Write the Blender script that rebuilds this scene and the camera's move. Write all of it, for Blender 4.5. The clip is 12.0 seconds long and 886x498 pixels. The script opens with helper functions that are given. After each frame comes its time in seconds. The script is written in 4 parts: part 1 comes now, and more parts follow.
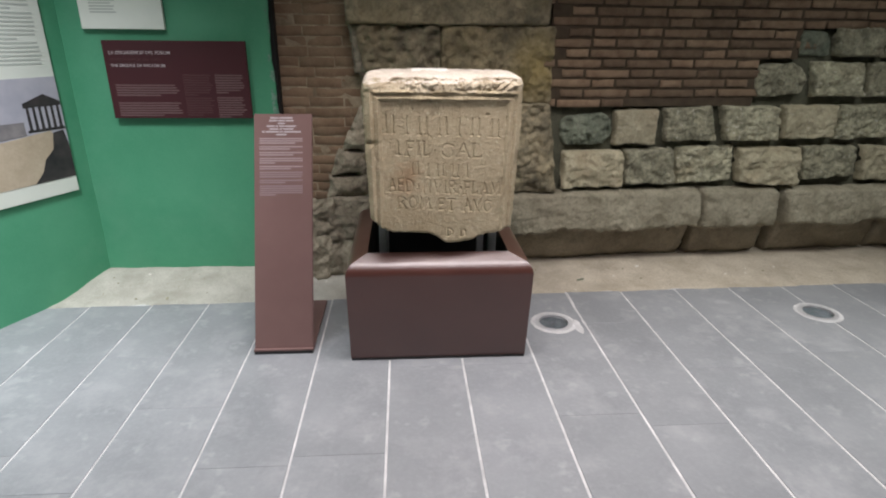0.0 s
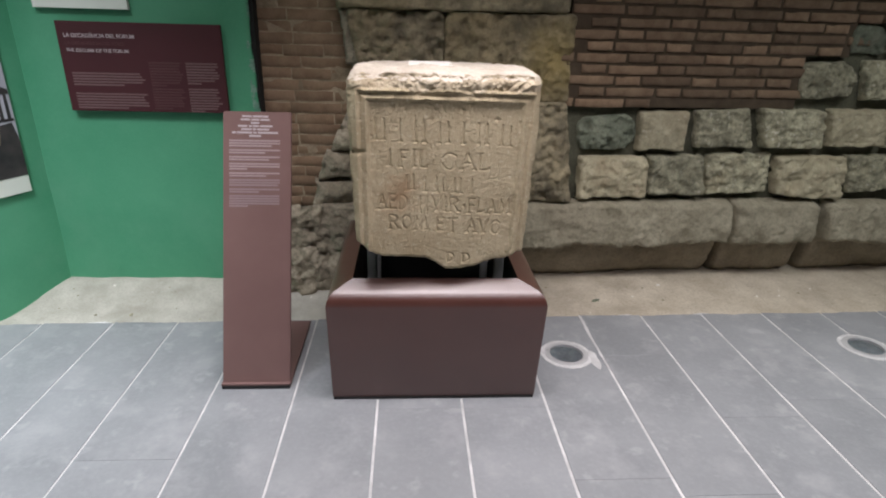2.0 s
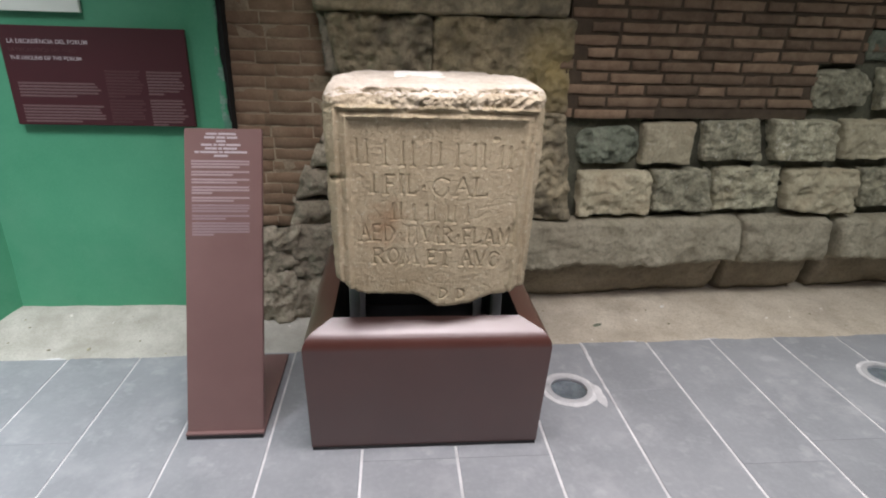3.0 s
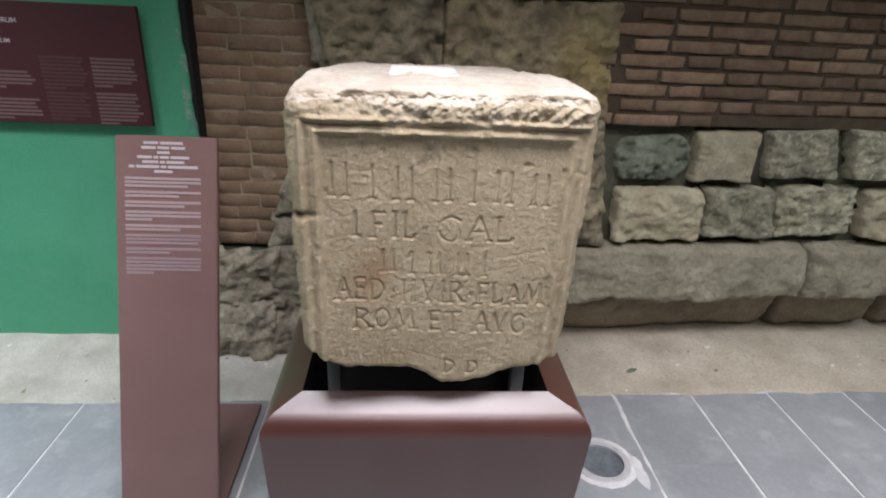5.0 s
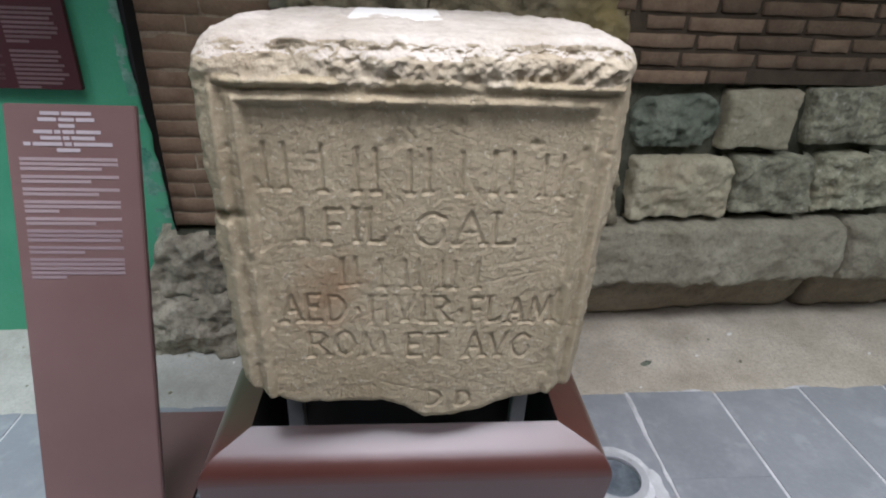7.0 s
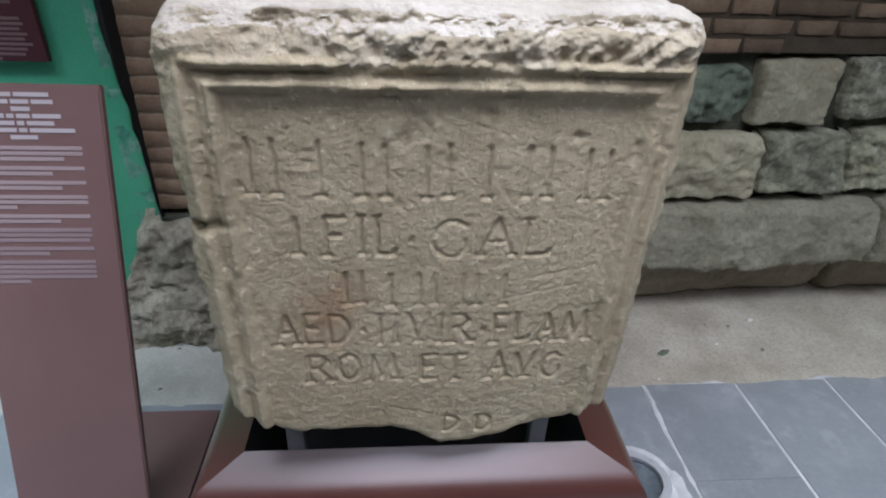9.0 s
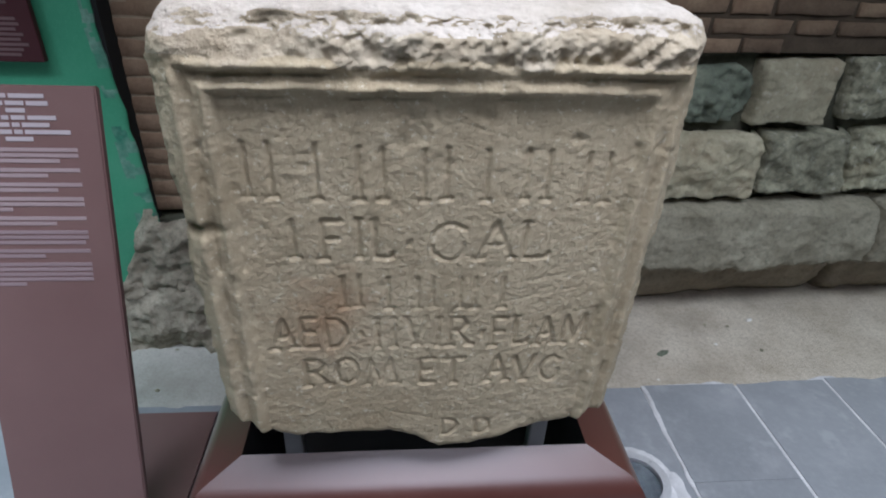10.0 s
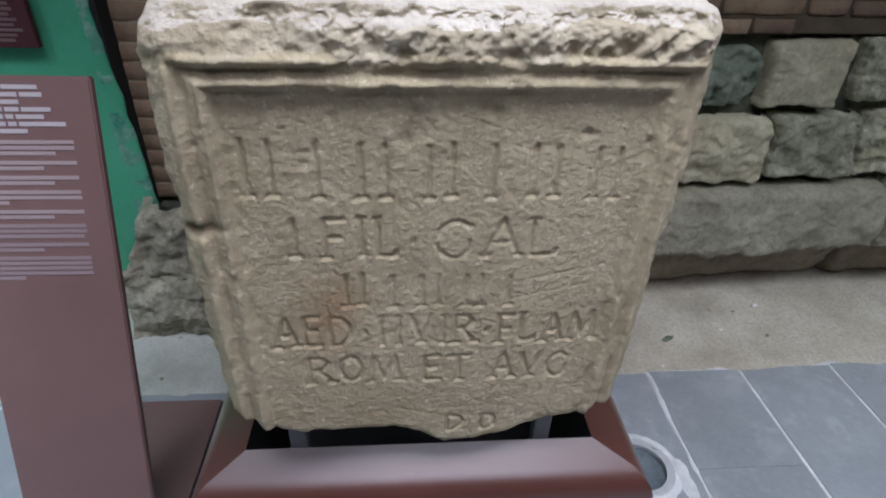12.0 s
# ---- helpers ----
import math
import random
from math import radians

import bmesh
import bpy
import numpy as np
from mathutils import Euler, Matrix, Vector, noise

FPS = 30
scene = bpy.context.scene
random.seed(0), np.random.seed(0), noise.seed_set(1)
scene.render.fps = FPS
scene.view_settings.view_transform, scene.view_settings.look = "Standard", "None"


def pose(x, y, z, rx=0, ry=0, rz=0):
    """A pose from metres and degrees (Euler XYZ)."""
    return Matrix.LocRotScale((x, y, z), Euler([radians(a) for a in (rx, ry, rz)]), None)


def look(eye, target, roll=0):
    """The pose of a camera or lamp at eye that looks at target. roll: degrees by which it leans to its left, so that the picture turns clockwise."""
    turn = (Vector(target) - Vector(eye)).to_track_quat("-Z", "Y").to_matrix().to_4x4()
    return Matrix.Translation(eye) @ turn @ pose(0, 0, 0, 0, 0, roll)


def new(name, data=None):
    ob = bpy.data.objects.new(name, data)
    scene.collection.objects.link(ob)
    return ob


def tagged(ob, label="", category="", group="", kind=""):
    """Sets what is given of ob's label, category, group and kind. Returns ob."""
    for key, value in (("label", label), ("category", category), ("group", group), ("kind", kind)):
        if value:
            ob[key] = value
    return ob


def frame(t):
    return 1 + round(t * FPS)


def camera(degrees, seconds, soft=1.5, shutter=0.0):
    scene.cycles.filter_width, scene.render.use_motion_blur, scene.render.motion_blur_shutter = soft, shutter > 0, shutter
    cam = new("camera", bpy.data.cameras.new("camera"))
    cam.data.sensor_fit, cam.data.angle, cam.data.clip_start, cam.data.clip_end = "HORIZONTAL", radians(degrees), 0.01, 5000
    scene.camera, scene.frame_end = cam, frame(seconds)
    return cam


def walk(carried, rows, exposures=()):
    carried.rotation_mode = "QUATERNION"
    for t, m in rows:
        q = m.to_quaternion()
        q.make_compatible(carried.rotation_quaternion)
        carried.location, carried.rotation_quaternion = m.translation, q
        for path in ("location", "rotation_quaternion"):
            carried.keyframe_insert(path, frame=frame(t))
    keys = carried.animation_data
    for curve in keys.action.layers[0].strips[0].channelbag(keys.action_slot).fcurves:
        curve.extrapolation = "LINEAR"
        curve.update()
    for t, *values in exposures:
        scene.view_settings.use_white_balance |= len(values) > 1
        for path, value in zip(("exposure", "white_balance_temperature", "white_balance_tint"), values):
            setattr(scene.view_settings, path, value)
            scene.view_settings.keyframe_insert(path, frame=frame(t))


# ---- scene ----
cam = camera(76.0, 12.0, soft=2.0)
PATH = [
    (0, (-0.006, 0.121, 1.6), (0.126, 1.987, 0.893), 0.6),
    (0.5, (-0.017, 0.146, 1.606), (0.12, 2.014, 0.905), 0.6),
    (1, (-0.005, 0.174, 1.608), (0.131, 2.044, 0.91), 0.5),
    (1.5, (-0.01, 0.344, 1.596), (0.131, 2.202, 0.87), 1.4),
    (2, (0.035, 0.564, 1.598), (0.16, 2.417, 0.855), 1.7),
    (2.5, (0.074, 0.709, 1.593), (0.168, 2.557, 0.834), 2.0),
    (3, (0.033, 0.856, 1.614), (0.206, 2.707, 0.875), 1.8),
    (3.2, (0.006, 0.907, 1.624), (0.214, 2.753, 0.885), 1.1),
    (5, (0.077, 1.404, 1.593), (0.221, 3.242, 0.817), 2.9),
    (5.5, (0.063, 1.542, 1.594), (0.25, 3.359, 0.78), 3.1),
    (6, (0.082, 1.644, 1.578), (0.285, 3.454, 0.75), 2.7),
    (6.5, (0.113, 1.708, 1.557), (0.284, 3.493, 0.67), 2.6),
    (7, (0.135, 1.751, 1.538), (0.287, 3.53, 0.635), 2.5),
    (9, (0.109, 1.931, 1.525), (0.273, 3.652, 0.519), 2.6),
    (9.5, (0.108, 1.935, 1.525), (0.274, 3.655, 0.518), 2.6),
    (10, (0.111, 1.94, 1.527), (0.278, 3.659, 0.518), 2.6),
    (10.5, (0.109, 1.947, 1.527), (0.278, 3.66, 0.509), 2.6),
    (11, (0.11, 1.959, 1.529), (0.275, 3.656, 0.484), 2.6),
    (11.5, (0.11, 1.968, 1.533), (0.271, 3.657, 0.475), 2.4),
    (12, (0.109, 1.972, 1.539), (0.267, 3.654, 0.468), 2.3),
]
EXPOSURES = [(0.0, 0.02, 6300, 16), (1.5, -0.04, 6250, 17), (3.0, 0.08, 6200, 18), (5.0, 0.12, 6000, 17), (6.5, -0.02, 5750, 15), (9.0, -0.19, 5350, 13), (12.0, -0.22, 5350, 13)]
walk(cam, [(t, look(eye, target, roll)) for t, eye, target, roll in PATH], EXPOSURES)

# ---- light: dim night-time hall, lit from unseen lamps assumed under the ceiling ----
world = bpy.data.worlds.new("world")
world.use_nodes = True
world.node_tree.nodes["Background"].inputs[0].default_value = (0.5, 0.55, 0.6, 1)
world.node_tree.nodes["Background"].inputs[1].default_value = 0.02
scene.world = world


def area_lamp(name, place, target, size_x, size_y, watts, colour, spread=112):
    data = bpy.data.lights.new(name, "AREA")
    data.shape, data.size, data.size_y, data.energy, data.color = "RECTANGLE", size_x, size_y, watts, colour
    data.spread = radians(spread)
    ob = new(name, data)
    ob.matrix_world = look(place, target)
    return ob


area_lamp("ceiling_lamp_front", (0.4, 2.16, 2.95), (0.4, 2.3, 0.0), 2.2, 0.7, 38, (1.0, 0.95, 0.90), 112)
area_lamp("ceiling_lamp_rear", (0.5, 0.55, 3.4), (0.45, 1.6, 0.0), 2.2, 0.7, 17, (1.0, 0.94, 0.92))
# Two more unseen lamps, added to brighten the side wall and the +x end.
area_lamp("ceiling_lamp_side", (-1.6, 1.9, 3.3), (-2.35, 2.75, 0.0), 0.7, 0.6, 33, (0.96, 1.0, 0.99), 82)
area_lamp("ceiling_lamp_far", (2.9, 2.0, 3.2), (2.9, 2.4, 0.0), 1.4, 0.6, 29, (0.97, 1.0, 0.92), 106)

# ---- helpers of this scene ----
RNG = np.random.default_rng(7)
LATTICE = RNG.random((32, 32, 32))


def value_noise(p):
    """Smooth lattice noise from 0 to 1 at the points p (n x 3)."""
    base = np.floor(p).astype(int)
    f = p - base
    f = f * f * (3 - 2 * f)
    total = np.zeros(len(p))
    for dx in (0, 1):
        for dy in (0, 1):
            for dz in (0, 1):
                w = ((f[:, 0] if dx else 1 - f[:, 0]) * (f[:, 1] if dy else 1 - f[:, 1]) * (f[:, 2] if dz else 1 - f[:, 2]))
                total += w * LATTICE[(base[:, 0] + dx) % 32, (base[:, 1] + dy) % 32, (base[:, 2] + dz) % 32]
    return total


def fbm(p, frequency, octaves=4, gain=0.5):
    """Layered noise, about -0.5 to 0.5."""
    out, weight, norm = np.zeros(len(p)), 1.0, 0.0
    for k in range(octaves):
        out += weight * (value_noise(p * frequency + 17.3 * k) - 0.5)
        norm += weight
        weight *= gain
        frequency *= 2.07
    return out / norm


def smooth(a, b, v):
    t = np.clip((v - a) / (b - a), 0, 1)
    return t * t * (3 - 2 * t)


def mesh_object(name, mesh, material, parent=None, label=""):
    mesh.materials.clear()
    mesh.materials.append(material)
    ob = new(name, mesh)
    if parent:
        ob.parent = parent
    return tagged(ob, label)


def part(name, bm, material, parent=None, label="", soft_shade=False):
    mesh = bpy.data.meshes.new(name)
    bmesh.ops.recalc_face_normals(bm, faces=bm.faces)
    bm.to_mesh(mesh)
    bm.free()
    if soft_shade:
        mesh.shade_smooth()
    return mesh_object(name, mesh, material, parent, label)


def grid_faces(nu, nv, first=0, flip=False):
    i, j = np.meshgrid(np.arange(nu - 1), np.arange(nv - 1), indexing="ij")
    a = (first + i * nv + j).ravel()
    quads = np.stack([a, a + nv, a + nv + 1, a + 1], axis=1)
    return quads[:, ::-1] if flip else quads


def raw_mesh(name, verts, faces, soft_shade=True):
    mesh = bpy.data.meshes.new(name)
    mesh.from_pydata([tuple(v) for v in verts], [], [tuple(int(k) for k in f) for f in faces])
    mesh.update()
    if soft_shade:
        mesh.shade_smooth()
    return mesh


def box(x0, x1, y0, y1, z0, z1, bevel=0.0, segments=2):
    bm = bmesh.new()
    bmesh.ops.create_cube(bm, size=1)
    for v in bm.verts:
        v.co = Vector(((x0 + x1) / 2 + v.co.x * (x1 - x0), (y0 + y1) / 2 + v.co.y * (y1 - y0), (z0 + z1) / 2 + v.co.z * (z1 - z0)))
    if bevel:
        bmesh.ops.bevel(bm, geom=bm.edges[:], offset=bevel, segments=segments, affect="EDGES", profile=0.5)
    return bm


def prism(outline, depth):
    """A flat shape in x and z with a thickness along y (towards -y)."""
    bm = bmesh.new()
    front = [bm.verts.new((x, -depth, z)) for x, z in outline]
    back = [bm.verts.new((x, 0, z)) for x, z in outline]
    bm.faces.new(front)
    bm.faces.new(back[::-1])
    n = len(outline)
    for k in range(n):
        bm.faces.new((front[k], back[k], back[(k + 1) % n], front[(k + 1) % n]))
    return bm


# ---- materials ----
def surface(name, low, high, grain=(0, 0, 0), grain_amount=0.0, big=3.0, fine=60.0, rough=0.85, bump=0.3, bump_size=40.0,
            bump_depth=0.004, metal=0.0, vary=0.0, stain=None, stain_size=1.5, stain_amount=0.0, rough_vary=0.1, fleck=None, fleck_size=120.0, fleck_amount=0.0, spot=None, coat=0.0):
    """A worn surface: two tones in large clouds, a third as fine grain, stains, and relief at two scales."""
    mat = bpy.data.materials.new(name)
    mat.use_nodes = True
    nt = mat.node_tree
    n, link = nt.nodes, nt.links
    bsdf = n["Principled BSDF"]
    coord = n.new("ShaderNodeTexCoord")
    info = n.new("ShaderNodeObjectInfo")
    shift = n.new("ShaderNodeVectorMath")
    shift.operation = "MULTIPLY_ADD"
    shift.inputs[1].default_value = (37.0, 19.0, 53.0)
    link.new(info.outputs["Random"], shift.inputs[0])
    link.new(coord.outputs["Object"], shift.inputs[2])

    def noise_node(scale, detail=5.0, roughness=0.6):
        node = n.new("ShaderNodeTexNoise")
        node.inputs["Scale"].default_value, node.inputs["Detail"].default_value, node.inputs["Roughness"].default_value = scale, detail, roughness
        link.new(shift.outputs[0], node.inputs["Vector"])
        return node

    def ramp(node, lo, hi):
        r = n.new("ShaderNodeMapRange")
        r.inputs["From Min"].default_value, r.inputs["From Max"].default_value = lo, hi
        link.new(node.outputs[0], r.inputs["Value"])
        return r

    def mix(fac, a, b, blend="MIX"):
        m = n.new("ShaderNodeMix")
        m.data_type, m.blend_type = "RGBA", blend
        if isinstance(fac, float):
            m.inputs["Factor"].default_value = fac
        else:
            link.new(fac, m.inputs["Factor"])
        for socket, value in ((m.inputs["A"], a), (m.inputs["B"], b)):
            if isinstance(value, tuple):
                socket.default_value = (*value, 1)
            else:
                link.new(value, socket)
        return m.outputs["Result"]

    clouds = ramp(noise_node(big), 0.32, 0.68)
    colour = mix(clouds.outputs[0], low, high)
    if grain_amount:
        speck = ramp(noise_node(fine, 6.0, 0.7), 0.45, 0.72)
        scaled = n.new("ShaderNodeMath")
        scaled.operation = "MULTIPLY"
        scaled.inputs[1].default_value = grain_amount
        link.new(speck.outputs[0], scaled.inputs[0])
        colour = mix(scaled.outputs[0], colour, grain)
    if stain:
        patch = ramp(noise_node(stain_size, 4.0, 0.65), 0.5, 0.72)
        scaled = n.new("ShaderNodeMath")
        scaled.operation = "MULTIPLY"
        scaled.inputs[1].default_value = stain_amount
        link.new(patch.outputs[0], scaled.inputs[0])
        colour = mix(scaled.outputs[0], colour, stain)
    if fleck:
        patch = ramp(noise_node(fleck_size, 3.0, 0.6), 0.60, 0.70)
        scaled = n.new("ShaderNodeMath")
        scaled.operation = "MULTIPLY"
        scaled.inputs[1].default_value = fleck_amount
        link.new(patch.outputs[0], scaled.inputs[0])
        colour = mix(scaled.outputs[0], colour, fleck)
    if spot:  # one rusty stain with a ragged edge: centre, reach, colour
        away = n.new("ShaderNodeVectorMath")
        away.operation = "DISTANCE"
        away.inputs[1].default_value = spot[0]
        link.new(coord.outputs["Object"], away.inputs[0])
        ragged = n.new("ShaderNodeMath")
        ragged.operation = "MULTIPLY_ADD"
        ragged.inputs[1].default_value = 0.22
        link.new(noise_node(16.0).outputs[0], ragged.inputs[0])
        link.new(away.outputs["Value"], ragged.inputs[2])
        near = n.new("ShaderNodeMapRange")
        near.inputs["From Min"].default_value, near.inputs["From Max"].default_value = 0.11 + spot[1], 0.11
        near.inputs["To Max"].default_value = 0.6
        link.new(ragged.outputs[0], near.inputs["Value"])
        colour = mix(near.outputs[0], colour, spot[2])
    if vary:
        tone = n.new("ShaderNodeMapRange")
        tone.inputs["To Min"].default_value, tone.inputs["To Max"].default_value = 1 - vary, 1 + vary
        link.new(info.outputs["Random"], tone.inputs["Value"])
        hsv = n.new("ShaderNodeHueSaturation")
        link.new(tone.outputs[0], hsv.inputs["Value"])
        link.new(colour, hsv.inputs["Color"])
        colour = hsv.outputs[0]
    link.new(colour, bsdf.inputs["Base Color"])
    bsdf.inputs["Metallic"].default_value = metal
    bsdf.inputs["Coat Weight"].default_value, bsdf.inputs["Coat Roughness"].default_value = coat, 0.33
    gloss = ramp(noise_node(big * 4), 0.2, 0.8)
    gloss.inputs["To Min"].default_value, gloss.inputs["To Max"].default_value = rough - rough_vary, min(1.0, rough + rough_vary)
    link.new(gloss.outputs[0], bsdf.inputs["Roughness"])
    if bump:
        b = n.new("ShaderNodeBump")
        b.inputs["Strength"].default_value, b.inputs["Distance"].default_value = bump, bump_depth
        link.new(noise_node(bump_size, 8.0, 0.65).outputs[0], b.inputs["Height"])
        link.new(b.outputs[0], bsdf.inputs["Normal"])
    return mat


limestone = surface("limestone", (0.355, 0.288, 0.182), (0.46, 0.386, 0.26), (0.22, 0.167, 0.095), 0.42, big=7, fine=60, rough=0.93,
                    bump=0.9, bump_size=140, bump_depth=0.0045, stain=(0.30, 0.22, 0.12), stain_size=2.6, stain_amount=0.4,
                    fleck=(0.66, 0.60, 0.46), fleck_size=100, fleck_amount=0.5, spot=((0.0, 2.66, 0.985), 0.09, (0.25, 0.125, 0.05)))
ashlar = surface("ashlar", (0.14, 0.123, 0.082), (0.40, 0.342, 0.22), (0.065, 0.054, 0.035), 0.6, big=8, fine=30, rough=0.95,
                 bump=1.0, bump_size=40, bump_depth=0.018, vary=0.1, stain=(0.20, 0.15, 0.06), stain_size=3, stain_amount=0.4)
mossy_ashlar = surface("mossy_ashlar", (0.13, 0.112, 0.072), (0.36, 0.30, 0.18), (0.06, 0.05, 0.032), 0.6, big=8, fine=30, rough=0.95,
                       bump=1.0, bump_size=40, bump_depth=0.018, stain=(0.2, 0.15, 0.06), stain_size=3, stain_amount=0.4,
                       spot=((0.84, 3.86, 1.42), 0.24, (0.42, 0.32, 0.10)))
grey_stone = surface("grey_stone", (0.20, 0.192, 0.132), (0.44, 0.42, 0.295), (0.07, 0.069, 0.046), 0.7, big=14, fine=38, rough=0.95,
                     bump=1.0, bump_size=45, bump_depth=0.014, vary=0.25, stain=(0.2, 0.155, 0.085), stain_size=5, stain_amount=0.4,
                     fleck=(0.62, 0.6, 0.5), fleck_size=34, fleck_amount=0.5)
footing_stone = surface("footing_stone", (0.21, 0.188, 0.13), (0.39, 0.362, 0.27), (0.10, 0.088, 0.06), 0.6, big=6, fine=45, rough=0.95,
                        bump=1.0, bump_size=50, bump_depth=0.012, vary=0.1, stain=(0.15, 0.12, 0.08), stain_size=3, stain_amount=0.4)
brown_earth = surface("brown_earth", (0.2, 0.165, 0.115), (0.33, 0.285, 0.21), (0.1, 0.082, 0.058), 0.5, big=4, fine=60, rough=0.97,
                      bump=0.6, bump_size=40, bump_depth=0.006)
# Paler limestone copies: overhead light painted into the top and broken edge.
lit_top_limestone = surface("lit_top_limestone", (0.47, 0.41, 0.335), (0.64, 0.58, 0.50), (0.31, 0.265, 0.2), 0.5, big=8, fine=50, rough=0.93,
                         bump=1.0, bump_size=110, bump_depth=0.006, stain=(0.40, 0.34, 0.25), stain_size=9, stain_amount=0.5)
lit_broken_limestone = surface("lit_broken_limestone", (0.37, 0.30, 0.20), (0.56, 0.485, 0.36), (0.22, 0.17, 0.11), 0.5, big=10, fine=45, rough=0.93,
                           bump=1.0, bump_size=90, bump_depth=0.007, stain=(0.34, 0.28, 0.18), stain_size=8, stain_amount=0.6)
rubble_stone = surface("rubble_stone", (0.25, 0.21, 0.15), (0.48, 0.42, 0.32), (0.07, 0.06, 0.042), 0.65, big=7, fine=40, rough=0.95,
                       bump=1.0, bump_size=45, bump_depth=0.016, vary=0.15)
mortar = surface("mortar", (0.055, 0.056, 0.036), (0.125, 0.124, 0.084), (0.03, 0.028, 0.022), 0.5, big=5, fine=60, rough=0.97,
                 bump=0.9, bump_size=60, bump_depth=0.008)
brick_dark = surface("brick_dark", (0.155, 0.098, 0.06), (0.235, 0.165, 0.104), (0.095, 0.066, 0.042), 0.45, big=14, fine=90, rough=0.94,
                     bump=0.8, bump_size=90, bump_depth=0.005, vary=0.35)
brick_brown = surface("brick_brown", (0.20, 0.125, 0.076), (0.285, 0.195, 0.125), (0.145, 0.094, 0.058), 0.45, big=10, fine=90, rough=0.95,
                      bump=0.8, bump_size=80, bump_depth=0.005, vary=0.12)
joint_brown = surface("joint_brown", (0.21, 0.155, 0.1), (0.46, 0.37, 0.255), (0.15, 0.112, 0.075), 0.55, big=12, fine=90, rough=0.97,
                      bump=0.8, bump_size=90, bump_depth=0.005)
joint_dark = surface("joint_dark", (0.05, 0.034, 0.02), (0.088, 0.064, 0.04), (0.03, 0.022, 0.014), 0.4, big=12, fine=90, rough=0.97,
                     bump=0.8, bump_size=90, bump_depth=0.005)
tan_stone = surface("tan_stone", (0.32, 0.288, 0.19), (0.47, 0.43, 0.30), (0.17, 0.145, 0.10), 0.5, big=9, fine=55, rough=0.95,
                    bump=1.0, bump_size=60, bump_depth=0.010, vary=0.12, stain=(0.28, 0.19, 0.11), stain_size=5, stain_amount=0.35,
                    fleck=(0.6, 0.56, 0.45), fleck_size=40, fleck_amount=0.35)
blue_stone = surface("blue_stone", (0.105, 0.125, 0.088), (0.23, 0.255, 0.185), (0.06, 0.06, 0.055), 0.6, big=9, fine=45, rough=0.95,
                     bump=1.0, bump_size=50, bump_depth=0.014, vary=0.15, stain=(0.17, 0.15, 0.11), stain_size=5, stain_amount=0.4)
post_grey = surface("post_grey", (0.22, 0.22, 0.225), (0.32, 0.32, 0.325), rough=0.45, bump=0.1, big=8)
ring_grey = surface("ring_grey", (0.50, 0.50, 0.51), (0.60, 0.60, 0.61), (0.4, 0.4, 0.4), 0.3, big=20, fine=150, rough=0.4, bump=0.2, bump_size=200, bump_depth=0.001, metal=0.3)
frosted = surface("frosted", (0.24, 0.27, 0.3), (0.4, 0.43, 0.47), (0.14, 0.15, 0.16), 0.5, big=22, fine=60, rough=0.5, bump=0)
green_plaster = surface("green_plaster", (0.052, 0.268, 0.142), (0.082, 0.325, 0.182), (0.12, 0.38, 0.23), 0.3, big=2.2, fine=140, rough=0.6,
                        bump=0.6, bump_size=110, bump_depth=0.003, stain=(0.13, 0.345, 0.22), stain_size=1.6, stain_amount=0.4)
green_edge = surface("green_edge", (0.05, 0.22, 0.14), (0.25, 0.40, 0.31), (0.02, 0.06, 0.04), 0.4, big=14, fine=80, rough=0.9,
                     bump=0.9, bump_size=90, bump_depth=0.005)
gap_shadow_black = surface("gap_shadow_black", (0.006, 0.007, 0.006), (0.012, 0.012, 0.011), rough=0.98, bump=0)
slate = surface("slate", (0.225, 0.235, 0.248), (0.29, 0.30, 0.314), (0.36, 0.37, 0.38), 0.3, big=2.6, fine=45, rough=0.5,
                bump=0.25, bump_size=60, bump_depth=0.002, vary=0.05, stain=(0.42, 0.42, 0.435), stain_size=5.5, stain_amount=0.4,
                fleck=(0.55, 0.55, 0.56), fleck_size=9, fleck_amount=0.2)
grout = surface("grout", (0.46, 0.455, 0.46), (0.72, 0.71, 0.71), (0.42, 0.415, 0.41), 0.45, big=9, fine=90, rough=0.95, bump=0.5, bump_size=120)
earth = surface("earth", (0.46, 0.40, 0.31), (0.64, 0.575, 0.47), (0.25, 0.21, 0.16), 0.55, big=5, fine=70, rough=0.98,
                bump=1.0, bump_size=90, bump_depth=0.009, stain=(0.28, 0.24, 0.185), stain_size=3, stain_amount=0.5)
screed = surface("screed", (0.36, 0.34, 0.29), (0.54, 0.52, 0.46), (0.27, 0.25, 0.21), 0.5, big=6, fine=90, rough=0.96,
                 bump=0.6, bump_size=90, bump_depth=0.004)
brown_paint = surface("brown_paint", (0.07, 0.021, 0.0155), (0.088, 0.029, 0.0215), (0.1, 0.045, 0.036), 0.2, big=3, fine=400, rough=0.36,
                      bump=0.25, bump_size=500, bump_depth=0.0006, rough_vary=0.05, coat=1.0)
brown_sheet = surface("brown_sheet", (0.165, 0.092, 0.084), (0.195, 0.112, 0.102), (0.215, 0.13, 0.12), 0.2, big=3, fine=400, rough=0.5,
                      bump=0.2, bump_size=500, bump_depth=0.0006, rough_vary=0.05)
# Near-black for painted-in shade in gaps, and for the panel standoffs.
shade_black = surface("shade_black", (0.008, 0.008, 0.009), (0.014, 0.013, 0.013), rough=0.6, bump=0)
